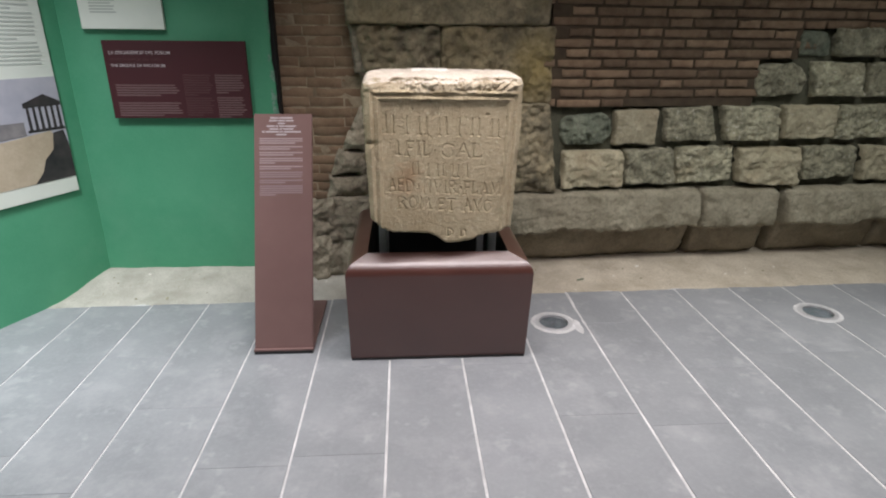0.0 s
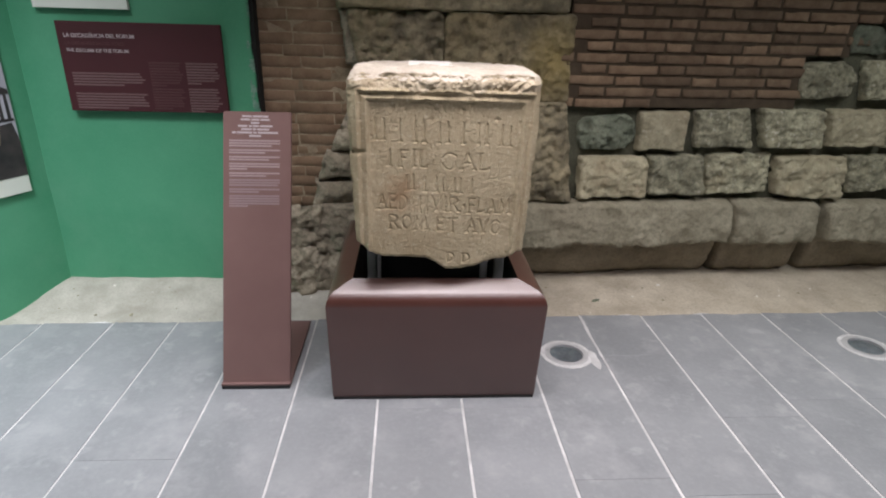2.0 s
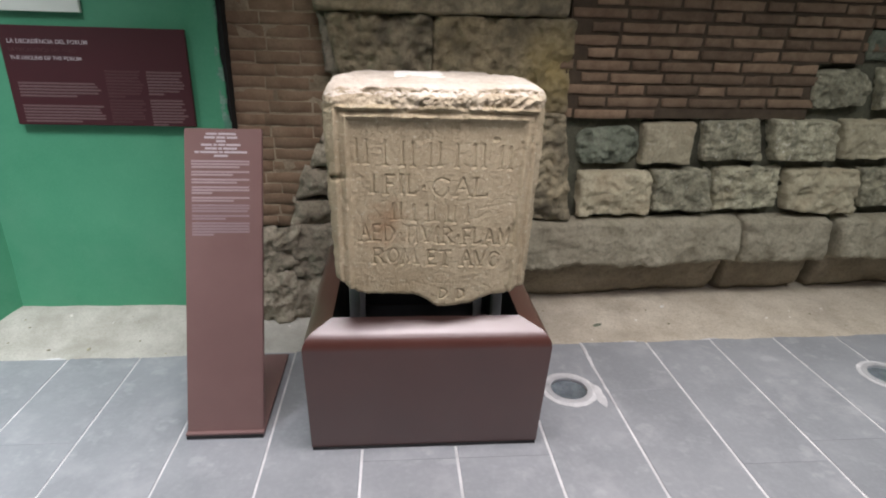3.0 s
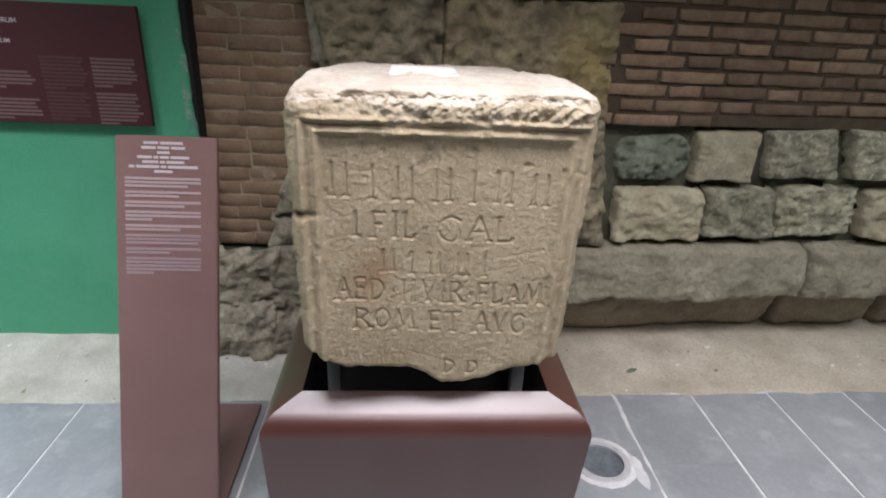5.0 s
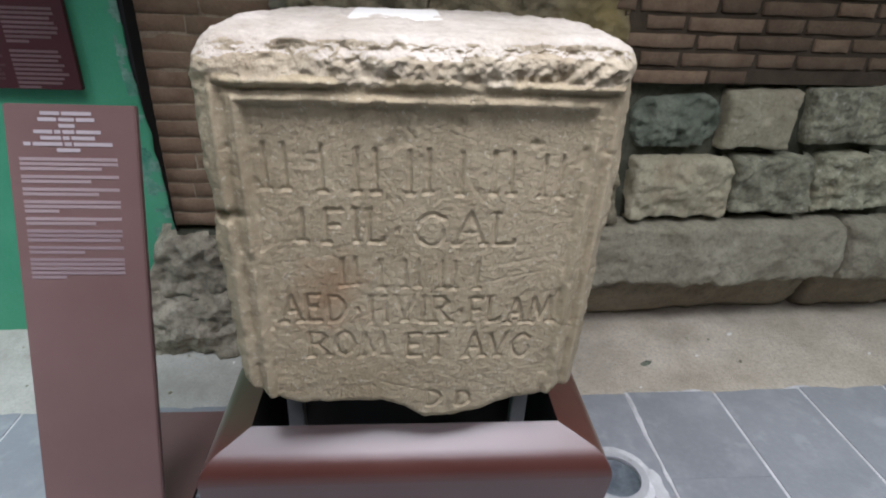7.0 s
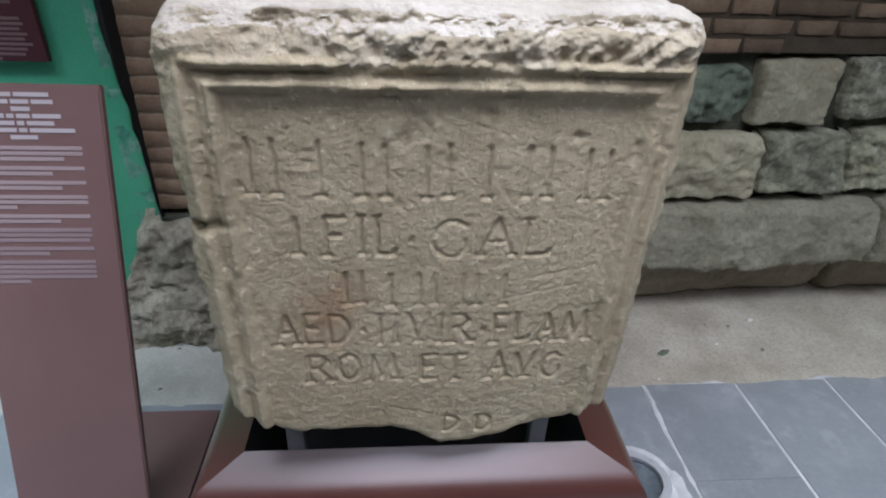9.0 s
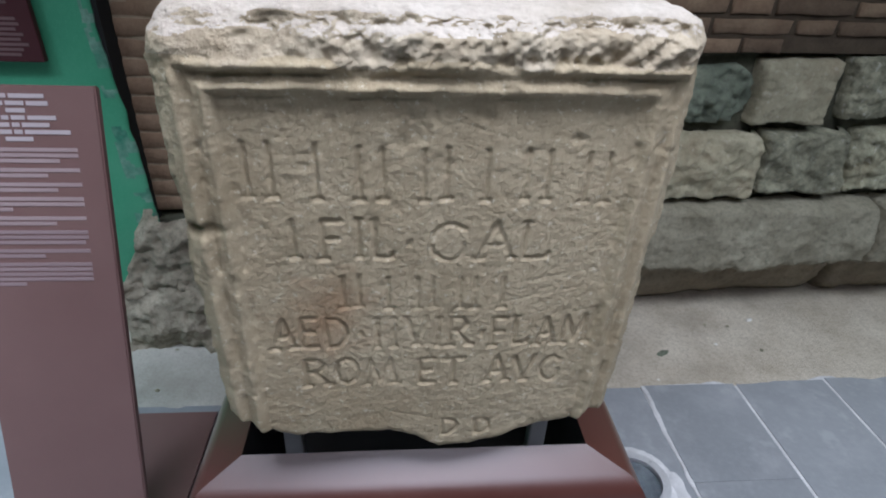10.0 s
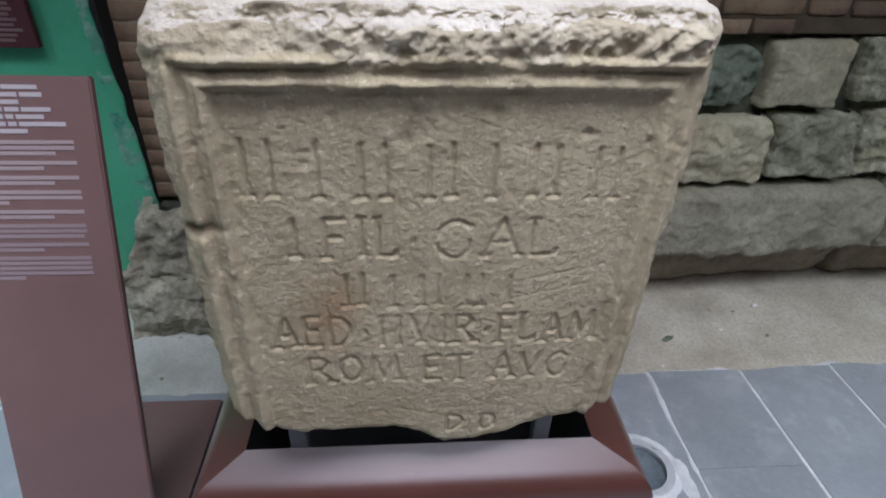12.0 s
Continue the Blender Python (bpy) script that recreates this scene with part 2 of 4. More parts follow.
steel = surface("steel", (0.42, 0.43, 0.44), (0.55, 0.56, 0.57), (0.3, 0.3, 0.3), 0.3, big=20, fine=200, rough=0.38, bump=0.15,
                bump_size=200, bump_depth=0.001, metal=1.0)
maroon = surface("maroon", (0.043, 0.005, 0.008), (0.054, 0.007, 0.011), rough=0.62, bump=0, big=2, rough_vary=0.05)
ink_pale = surface("ink_pale", (0.62, 0.58, 0.58), (0.70, 0.66, 0.66), rough=0.6, bump=0)
ink_soft = surface("ink_soft", (0.42, 0.36, 0.37), (0.48, 0.41, 0.42), rough=0.6, bump=0)
ink_mid = surface("ink_mid", (0.25, 0.175, 0.18), (0.29, 0.21, 0.215), rough=0.6, bump=0)
ink_body = surface("ink_body", (0.32, 0.235, 0.235), (0.36, 0.27, 0.27), rough=0.6, bump=0)
ink_panel = surface("ink_panel", (0.13, 0.072, 0.072), (0.16, 0.092, 0.092), rough=0.6, bump=0)
ink_dim = surface("ink_dim", (0.07, 0.024, 0.026), (0.085, 0.03, 0.033), rough=0.6, bump=0)
white_board = surface("white_board", (0.66, 0.69, 0.62), (0.72, 0.75, 0.68), rough=0.6, bump=0.1, bump_size=60, bump_depth=0.001)
board_ink = surface("board_ink", (0.42, 0.45, 0.41), (0.46, 0.49, 0.45), rough=0.7, bump=0)
print_sky = surface("print_sky", (0.36, 0.36, 0.42), (0.48, 0.47, 0.52), rough=0.55, bump=0, big=5)
print_sand = surface("print_sand", (0.42, 0.34, 0.24), (0.54, 0.45, 0.34), (0.3, 0.24, 0.17), 0.3, rough=0.55, bump=0, big=6)
print_dark = surface("print_dark", (0.02, 0.02, 0.022), (0.06, 0.05, 0.05), rough=0.55, bump=0, big=12)
print_grey = surface("print_grey", (0.16, 0.15, 0.16), (0.26, 0.24, 0.24), rough=0.55, bump=0, big=12)
plaster_white = surface("plaster_white", (0.55, 0.53, 0.49), (0.63, 0.61, 0.57), (0.5, 0.48, 0.44), 0.3, big=2, rough=0.9, bump=0.3)
pale_patch = surface("pale_patch", (0.68, 0.655, 0.6), (0.76, 0.735, 0.68), (0.56, 0.53, 0.47), 0.2, big=8, rough=0.85, bump=0.4, bump_size=80, bump_depth=0.002)

lens_glass = bpy.data.materials.new("lens_glass")
lens_glass.use_nodes = True
lens_glass.node_tree.nodes["Principled BSDF"].inputs["Base Color"].default_value = (0.85, 0.9, 0.92, 1)
lens_glass.node_tree.nodes["Principled BSDF"].inputs["Transmission Weight"].default_value = 1.0
lens_glass.node_tree.nodes["Principled BSDF"].inputs["Roughness"].default_value = 0.12


# ---- large structure ----
def wall_y(x):
    """Front of the old wall, which runs slightly askew to the paving."""
    return 3.82 + 0.05 * x


def ground_z(x, y):
    """The earth strip climbs a little towards the green partition."""
    edge = 3.434 + 0.024 * x
    return -0.006 + (0.03 + 0.055 * smooth(0.2, -0.8, x)) * smooth(0.05, 0.5, y - edge)


STRIPS = (-4.24, -3.86, -3.48, -3.10, -2.72, -2.34, -1.96, -1.587, -1.242, -0.848, -0.477, -0.096, 0.284, 0.667, 1.053, 1.428, 1.808,
          2.19, 2.57, 2.95, 3.33, 3.71, 4.09, 4.47, 4.85, 5.23)

floor = tagged(part("floor", box(-4.3, 5.4, -3.0, 3.9, -0.2, -0.002), grout), "pale grout bed of a grey slate paving", kind="structure")

# strip of packed earth and screed between paving and wall
nx, ny = 260, 40
gx, gv = np.meshgrid(np.linspace(-2.6, 5.4, nx), np.linspace(0, 1, ny), indexing="ij")
gx, gv = gx.ravel(), gv.ravel()
gy = 3.434 + 0.024 * gx + gv * 1.1
gp = np.stack([gx, gy, np.zeros_like(gx)], 1)
gy = gy + (1 - gv) * 0.014 * fbm(gp, 9.0, 4) * 2
gz = ground_z(gx, gy) + 0.012 * fbm(gp, 6.0, 4) * 1.6 + 0.006 * np.abs(fbm(gp, 40.0, 2)) + 0.010 - 0.016 * smooth(0.04, 0.0, gv)
ground_faces = grid_faces(nx, ny)
split_at = gx[ground_faces[:, 0]] < -0.22
strip = mesh_object("ground", raw_mesh("ground", np.stack([gx, gy, gz], 1), ground_faces[~split_at]), earth)
screed_strip = mesh_object("ground_screed", raw_mesh("ground_screed", np.stack([gx, gy, gz], 1), ground_faces[split_at]), screed)
tagged(screed_strip, "pale rough screed along the green partition", "ground", kind="structure")
tagged(strip, "strip of packed sandy earth along the old wall", "ground", kind="structure")

# Ceiling and outer walls are unseen, added to shut out the world light.
room_parts = [
    ("ceiling", box(-4.3, 5.4, -3.0, 4.6, 3.5, 3.7), "unseen pale ceiling, added to close the space"),
    ("wall_south", box(-4.3, 5.4, -3.2, -3.0, -0.2, 3.7), "unseen pale wall, added to close the space"),
    ("wall_east", box(5.4, 5.6, -3.0, 4.6, -0.2, 3.7), "unseen pale end wall, added to close the space"),
    ("wall_far_west", box(-4.5, -4.3, -3.0, 4.6, -0.2, 3.7), "unseen pale end wall, added to close the space"),
]
for room_name, bm, room_label in room_parts:
    tagged(part(room_name, bm, plaster_white), room_label, kind="structure")

# the old wall: rough core with a mortar face, set back behind its stones
nx, nz = 300, 150
wx, wz = np.meshgrid(np.linspace(-0.95, 5.4, nx), np.linspace(-0.1, 3.5, nz), indexing="ij")
wx, wz = wx.ravel(), wz.ravel()
wp = np.stack([wx, np.zeros_like(wx), wz], 1)
wyy = wall_y(wx) + 0.06 + 0.03 * fbm(wp, 8.0, 4)
wyy = np.where((wx < -0.1) & (wz > 0.5), 3.97, wyy) + 0.2 * smooth(0.5, 0.42, wz)
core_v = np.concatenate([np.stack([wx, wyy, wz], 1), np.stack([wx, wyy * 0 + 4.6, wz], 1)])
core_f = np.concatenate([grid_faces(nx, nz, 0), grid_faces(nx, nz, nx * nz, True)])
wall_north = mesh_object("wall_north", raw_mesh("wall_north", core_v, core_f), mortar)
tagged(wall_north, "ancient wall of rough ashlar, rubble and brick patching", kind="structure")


def wall_stone(name, corners, material, forward=0.0, bulge=0.03, rough=0.02, cell=0.012, belly=0.0, undercut=0.0, seed=0, ragged=0.022, round_edge=0.013, corner_share=0.06, grow=0.012):
    """One rough stone of the wall; corners in x and z: lower left, lower right, upper right, upper left."""
    (ax, az), (bx, bz), (cx, cz), (dx, dz) = corners
    ax, az, bx, bz, cx, cz, dx, dz = ax - grow, az - grow, bx + grow, bz - grow, cx + grow, cz + grow, dx - grow, dz + grow
    w = (math.hypot(bx - ax, bz - az) + math.hypot(cx - dx, cz - dz)) / 2
    h = (math.hypot(dx - ax, dz - az) + math.hypot(cx - bx, cz - bz)) / 2
    nu, nv = max(8, int(w / cell)), max(8, int(h / cell))
    u, v = np.meshgrid(np.linspace(0, 1, nu), np.linspace(0, 1, nv), indexing="ij")
    u, v = u.ravel(), v.ravel()
    x = (1 - u) * (1 - v) * ax + u * (1 - v) * bx + u * v * cx + (1 - u) * v * dx
    z = (1 - u) * (1 - v) * az + u * (1 - v) * bz + u * v * cz + (1 - u) * v * dz
    p = np.stack([x, np.full_like(x, seed * 1.37), z], 1)
    corner = min(w, h) * corner_share
    qx, qz = np.abs(u - 0.5) * w - (w / 2 - corner), np.abs(v - 0.5) * h - (h / 2 - corner)
    inside = corner - np.hypot(np.maximum(qx, 0), np.maximum(qz, 0)) - np.minimum(np.maximum(qx, qz), 0)
    inside = inside + ragged * fbm(p, 9.0, 4) * 1.6
    rise = smooth(-0.004, round_edge, inside)
    dome = smooth(0, min(w, h) * 0.5, inside)
    ridged = np.abs(fbm(p, 7.0, 4)) * 2
    coarse = fbm(p + 5.0, 14.0, 4)
    chips = np.abs(fbm(p + 11.0, 30.0, 3)) * 2
    y = wall_y(x) - forward + (1 - rise) * 0.11 - bulge * dome + rough * (1.7 * ridged + 1.5 * coarse + 0.9 * chips - 0.6) * rise
    if belly:
        y -= belly * np.exp(-((v - 0.72) / 0.22) ** 2) * rise
    if undercut:
        low = v + 0.30 * fbm(p, 2.5, 5, 0.62)
        hollow = smooth(0.60, 0.53, low)
        y += undercut * (0.95 * hollow + 0.6 * smooth(0.5, 0.05, low) + 0.3 * smooth(0.24, 0.12, v))
    x = x + 0.012 * fbm(p + 3, 8.0, 3)
    z = z + 0.012 * fbm(p + 7, 8.0, 3)
    quads = grid_faces(nu, nv)
    ob = mesh_object(name, raw_mesh(name, np.stack([x, y, z], 1), quads), material, wall_north)
    if undercut:
        ob.data.materials.append(brown_earth)
        ob.data.polygons.foreach_set("material_index", (hollow[quads[:, 0]] > 0.7).astype(np.int32))
    return ob


def rect(x0, x1, z0, z1, slant=0.0):
    return ((x0, z0), (x1, z0), (x1 + slant, z1), (x0 + slant, z1))


# upper, middle and lower courses of squared rubble
SMALL_STONES = [
    (((1.05, 0.90), (1.40, 0.91), (1.385, 1.125), (1.03, 1.10)), -0.02, 0.030),
    (((1.415, 0.912), (1.71, 0.91), (1.72, 1.150), (1.405, 1.140)), 0.01, 0.008),
    (((1.79, 0.925), (2.155, 0.925), (2.09, 1.175), (1.75, 1.155)), 0.0, 0.022),
    (((2.23, 0.922), (2.60, 0.928), (2.585, 1.158), (2.15, 1.168)), 0.015, 0.022),
    (((2.65, 0.938), (3.035, 0.936), (3.02, 1.165), (2.62, 1.165)), 0.015, 0.016),
    (((3.06, 0.93), (3.50, 0.93), (3.48, 1.17), (3.05, 1.17)), -0.01, 0.03),
    (((1.075, 0.612), (1.515, 0.617), (1.495, 0.868), (1.07, 0.865)), 0.02, 0.020),
    (((1.53, 0.632), (1.895, 0.630), (1.86, 0.882), (1.50, 0.874)), 0.015, 0.018),
    (((1.91, 0.630), (2.316, 0.645), (2.30, 0.893), (1.875, 0.884)), 0.0, 0.026),
    (((2.37, 0.630), (2.838, 0.592), (2.805, 0.874), (2.33, 0.878)), 0.02, 0.018),
    (((2.875, 0.640), (3.30, 0.660), (3.24, 0.884), (2.82, 0.880)), 0.0, 0.018),
    (((3.33, 0.62), (3.70, 0.62), (3.68, 0.88), (3.30, 0.88)), 0.0, 0.02),
    (((2.365, 1.212), (2.765, 1.240), (2.70, 1.450), (2.355, 1.430)), -0.01, 0.030),
    (((2.815, 1.220), (3.178, 1.220), (3.155, 1.452), (2.76, 1.452)), 0.01, 0.024),
    (((3.21, 1.22), (3.62, 1.22), (3.60, 1.45), (3.19, 1.45)), -0.01, 0.024),
    (((2.905, 1.487), (3.26, 1.487), (3.20, 1.684), (2.885, 1.664)), 0.01, 0.022),
    (((2.62, 1.49), (2.88, 1.487), (2.86, 1.65), (2.62, 1.66)), -0.02, 0.026),
    (((3.29, 1.48), (3.70, 1.48), (3.68, 1.70), (3.25, 1.70)), 0.0, 0.024),
]
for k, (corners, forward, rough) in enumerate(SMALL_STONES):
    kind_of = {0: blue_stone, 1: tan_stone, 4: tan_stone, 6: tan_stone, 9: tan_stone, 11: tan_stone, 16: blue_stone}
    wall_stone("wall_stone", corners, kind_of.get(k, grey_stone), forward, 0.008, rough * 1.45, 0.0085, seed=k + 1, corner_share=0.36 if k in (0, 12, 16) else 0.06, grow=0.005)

# footing of long blocks, undercut near the ground
FOOTING = [
    (rect(0.10, 2.095, -0.06, 0.585), 1.0), (((2.16, -0.06), (2.71, -0.06), (2.68, 0.58), (2.11, 0.585)), 2.0),
    (((2.80, -0.06), (3.65, -0.06), (3.60, 0.58), (2.765, 0.575)), 3.0), (rect(3.67, 4.6, -0.06, 0.58), 4.0)]
for corners, seed in FOOTING:
    wall_stone("footing_block", corners, footing_stone, 0.05, 0.012, 0.019, 0.012, belly=0.024, undercut=0.14, seed=20 + seed, ragged=0.014, round_edge=0.022, corner_share=0.06)

# large ashlar blocks in the middle
MIDDLE = [
    (((-0.19, 1.19), (0.222, 1.19), (0.222, 1.648), (-0.30, 1.648)), 0.0, 0.034), (rect(0.236, 0.945, 1.19, 1.648), 0.02, 0.028),
    (rect(-0.34, 0.90, 1.66, 2.05), 0.05, 0.015), (rect(0.12, 0.68, 0.60, 1.185), 0.0, 0.02),
    (rect(-0.30, 0.10, 0.60, 0.88), 0.0, 0.03), (rect(-0.22, 0.10, 0.89, 1.18), 0.0, 0.03), (rect(-0.3, 0.9, 2.06, 2.5), 0.02, 0.02),
    (((0.69, 0.60), (1.03, 0.60), (0.945, 1.185), (0.69, 1.185)), 0.02, 0.034)]
for k, (corners, forward, rough) in enumerate(MIDDLE):
    wall_stone("ashlar_block", corners, mossy_ashlar if k == 1 else ashlar, forward, 0.02, rough * 1.5, 0.011, seed=40 + k, ragged=0.012, round_edge=0.012, corner_share=0.06)

# pale mortar packed between the brown bricks and the ashlar
for k, corners in enumerate((((-0.25, 1.17), (-0.17, 1.17), (-0.20, 1.40), (-0.29, 1.38)), ((-0.30, 1.38), (-0.20, 1.38), (-0.26, 1.66), (-0.34, 1.66)))):
    wall_stone("mortar_fill", corners, rubble_stone, -0.035, 0.01, 0.02, 0.009, seed=55 + k, ragged=0.05)

# broken rubble beside the green partition
RUBBLE = [
    (((-0.90, 0.03), (-0.52, 0.03), (-0.50, 0.34), (-0.88, 0.36)), 0.08), (((-0.55, 0.03), (-0.18, 0.03), (-0.20, 0.30), (-0.53, 0.32)), 0.05),
    (((-0.86, 0.33), (-0.45, 0.31), (-0.47, 0.59), (-0.77, 0.58)), 0.07), (((-0.50, 0.30), (-0.16, 0.28), (-0.18, 0.60), (-0.49, 0.59)), 0.06),
    (((-0.50, 0.60), (-0.24, 0.60), (-0.24, 0.74), (-0.49, 0.73)), 0.03), (((-0.48, 0.74), (-0.25, 0.75), (-0.25, 0.90), (-0.42, 0.89)), 0.025),
    (((-0.40, 0.90), (-0.20, 0.90), (-0.20, 1.03), (-0.34, 1.02)), 0.02), (((-0.34, 1.03), (-0.16, 1.03), (-0.16, 1.17), (-0.27, 1.16)), 0.015)]
for k, (corners, forward) in enumerate(RUBBLE):
    wall_stone("rubble_stone", corners, rubble_stone, forward, 0.03, 0.034, 0.011, seed=60 + k, ragged=0.06)


def brick_mesh(name, length, height, depth, seed, wear):
    """A worn brick, its face towards -y, centred on its face."""
    rng = np.random.default_rng(seed)
    bm = box(-length / 2, length / 2, 0, depth, -height / 2, height / 2)
    cuts = [e for e in bm.edges if abs(e.verts[0].co.x - e.verts[1].co.x) > 0.01]
    bmesh.ops.subdivide_edges(bm, edges=cuts, cuts=3)
    for v in bm.verts:
        v.co += Vector(rng.uniform(-wear, wear, 3))
    front = [e for e in bm.edges if max(v.co.y for v in e.verts) < 0.02]
    bmesh.ops.bevel(bm, geom=front, offset=0.004, segments=1, affect="EDGES")
    mesh = bpy.data.meshes.new(name)
    bmesh.ops.recalc_face_normals(bm, faces=bm.faces)
    bm.to_mesh(mesh)
    bm.free()
    mesh.shade_smooth()
    return mesh


def brick_panel(material, x_at, y_at, z0, courses, pitch, height, lengths, joint, seed, wear, turn):
    rng = np.random.default_rng(seed)
    shapes = [[brick_mesh("brick", length, height, 0.09, seed + 7 * k + j, wear) for j in range(4)] for k, length in enumerate(lengths)]
    for row in range(courses):
        z = z0 + row * pitch
        x0, x1 = x_at(z)
        x = x0 - rng.uniform(0, lengths[0] * 0.3) + (row % 2) * lengths[0] * 0.37
        k = row % 2
        x -= lengths[0] + lengths[-1]
        while x < x1:
            length = lengths[k % len(lengths)]
            mid = x + length / 2
            if mid - length / 2 > x0 - 0.16 and mid + length / 2 < x1 + 0.14:
                ob = mesh_object("brick", shapes[k % len(lengths)][int(rng.integers(4))], material, wall_north)
                ob.matrix_basis = pose(mid, y_at(mid) + rng.uniform(-0.0035, 0.0035), z + rng.uniform(-0.003, 0.003), 0, rng.uniform(-0.35, 0.35), turn + rng.uniform(-0.5, 0.5))
            x += length + joint
            k += 1


def right_bounds(z):
    if z < 1.21:
        return 0.97, 1.40
    return (0.955, 2.36) if z < 1.44 else (0.945, 2.64 if z < 1.68 else 3.7)


brick_panel(brick_dark, right_bounds, lambda x: wall_y(x) + 0.005, 1.187, 16, 0.0622, 0.046, (0.285, 0.142), 0.02, 3, 0.0025, 2.86)


def left_bounds(z):
    return -0.90, (-0.05 if z > 0.84 else -0.30)


brick_panel(brick_brown, left_bounds, lambda x: 3.935 + 0.0 * x, 0.56, 23, 0.0622, 0.057, (0.285, 0.215), 0.006, 11, 0.0028, 0.0)
left_joint = box(-0.95, -0.15, 3.9385, 3.99, 0.55, 2.1)
mesh_object("mortar_bed", raw_mesh("mortar_bed", *(lambda b: ([tuple(v.co) for v in b.verts], [[v.index for v in f.verts] for f in b.faces]))(left_joint), False), joint_brown, wall_north)


# mortar between the dark bricks, a finger behind their faces
for bx0, bx1, bz0 in ((0.93, 2.37, 1.165), (2.37, 2.64, 1.47), (2.64, 3.75, 1.71)):
    bm = box(bx0, bx1, 0.016, 0.10, bz0, 3.4)
    for v in bm.verts:
        v.co.y += wall_y(v.co.x)
    part("mortar_bed", bm, joint_dark, wall_north)


# ---- green partition and its slanted side wall ----
def plaster_sheet(name, x0, x1, z0, z1, y, depth, edge_rough, label):
    """A plastered partition with a rough free edge towards +x."""
    nu, nv = 150, 260
    u, v = np.meshgrid(np.linspace(0, 1, nu), np.linspace(0, 1, nv), indexing="ij")
    u, v = u.ravel(), v.ravel()
    z = z0 + v * (z1 - z0)
    p = np.stack([np.zeros_like(z), z * 0 + 3, z], 1)
    free = x1 - 0.055 * smooth(0.45, 1.5, z) + edge_rough * fbm(p, 16.0, 4)
    x = x0 + u * (free - x0)
    q = np.stack([x, z * 0, z], 1)
    yy = y + 0.006 * fbm(q, 2.5, 3) + 0.008 * smooth(0.985, 1.0, u)
    front = np.stack([x, yy, z], 1)
    back = np.stack([x, yy * 0 + y + depth, z], 1)
    n = nu * nv
    side = [((nu - 1) * nv + k, n + (nu - 1) * nv + k, n + (nu - 1) * nv + k + 1, (nu - 1) * nv + k + 1) for k in range(nv - 1)]
    faces = np.concatenate([grid_faces(nu, nv), grid_faces(nu, nv, n, True), np.array(side)])
    ob = mesh_object(name, raw_mesh(name, np.concatenate([front, back]), faces), green_plaster)
    ob.data.materials.append(green_edge)  # chipped plaster along the free edge
    for f in ob.data.polygons:
        if f.center.x > x1 - 0.075 and value_noise(np.array([[f.center.x * 30, 1.0, f.center.z * 22]]))[0] > 0.62 - 4 * max(0.0, f.center.x - x1 + 0.03):
            f.material_index = 1
    return tagged(ob, label, kind="structure")


partition = plaster_sheet("wall_green", -2.35, -0.75, 0.03, 3.5, 3.84, 0.014, 0.02, "green plastered partition in front of the old wall")
# Black box stands in for the shade between partition and bricks.
part("edge_profile", box(-0.90, -0.782, 3.853, 3.96, 0.5, 3.5), gap_shadow_black, partition, "black box standing in for the shaded gap beside the partition")

side_from, side_to = Vector((-2.325 - 0.305 * 6, 3.143 - 0.687 * 6, 0)), Vector((-2.02, 3.83, 0))
side_turn = math.atan2(side_to.y - side_from.y, side_to.x - side_from.x)
side_len = (side_to - side_from).length
side_frame = Matrix.Translation(side_to) @ Matrix.Rotation(side_turn, 4, "Z")
side_wall = part("wall_west", box(-side_len, 0.06, 0, 0.12, -0.02, 3.5), green_plaster)
side_wall.matrix_basis = side_frame
tagged(side_wall, "green plastered side wall of the exhibition", kind="structure")

# ---- the inscribed pedestal stone ----
# letters as strokes in a unit cell: (x, z) polylines
STROKES = {
    "A": (((0, 0), (0.5, 1), (1, 0)), ((0.2, 0.38), (0.8, 0.38))),
    "D": (((0, 0), (0, 1), (0.5, 0.97), (0.85, 0.75), (0.95, 0.5), (0.85, 0.25), (0.5, 0.03), (0, 0)),),
    "E": (((0.9, 1), (0, 1), (0, 0), (0.9, 0)), ((0, 0.52), (0.7, 0.52))),
    "F": (((0.9, 1), (0, 1), (0, 0)), ((0, 0.52), (0.7, 0.52))),
    "G": (((0.95, 0.85), (0.7, 0.98), (0.4, 0.98), (0.1, 0.75), (0, 0.5), (0.1, 0.22), (0.4, 0.02), (0.75, 0.03), (0.95, 0.2), (0.95, 0.45)),),
    "I": (((0.5, 0), (0.5, 1)), ((0.3, 1), (0.7, 1)), ((0.3, 0), (0.7, 0))),
    "L": (((0, 1), (0, 0), (0.85, 0), (0.9, 0.12)), ((-0.12, 1), (0.12, 1))),
    "M": (((0, 0), (0.15, 1), (0.5, 0.1), (0.85, 1), (1, 0)),),
    "O": (((0.5, 1), (0.15, 0.87), (0, 0.5), (0.15, 0.13), (0.5, 0), (0.85, 0.13), (1, 0.5), (0.85, 0.87), (0.5, 1)),),
    "R": (((0, 0), (0, 1), (0.6, 0.98), (0.85, 0.78), (0.6, 0.52), (0, 0.5)), ((0.4, 0.5), (1, 0))),
    "T": (((0.5, 0), (0.5, 1)), ((0, 1), (1, 1))),
    "V": (((0, 1), (0.5, 0), (1, 1)),),
    ".": (((0.5, 0.42), (0.52, 0.5)),),
    "!": (((0.5, 0), (0.5, 1)),),
}
WIDTH = {"I": 0.35, ".": 0.35, " ": 0.35, "M": 1.1, "!": 0.5, "E": 0.62, "F": 0.62, "L": 0.65}
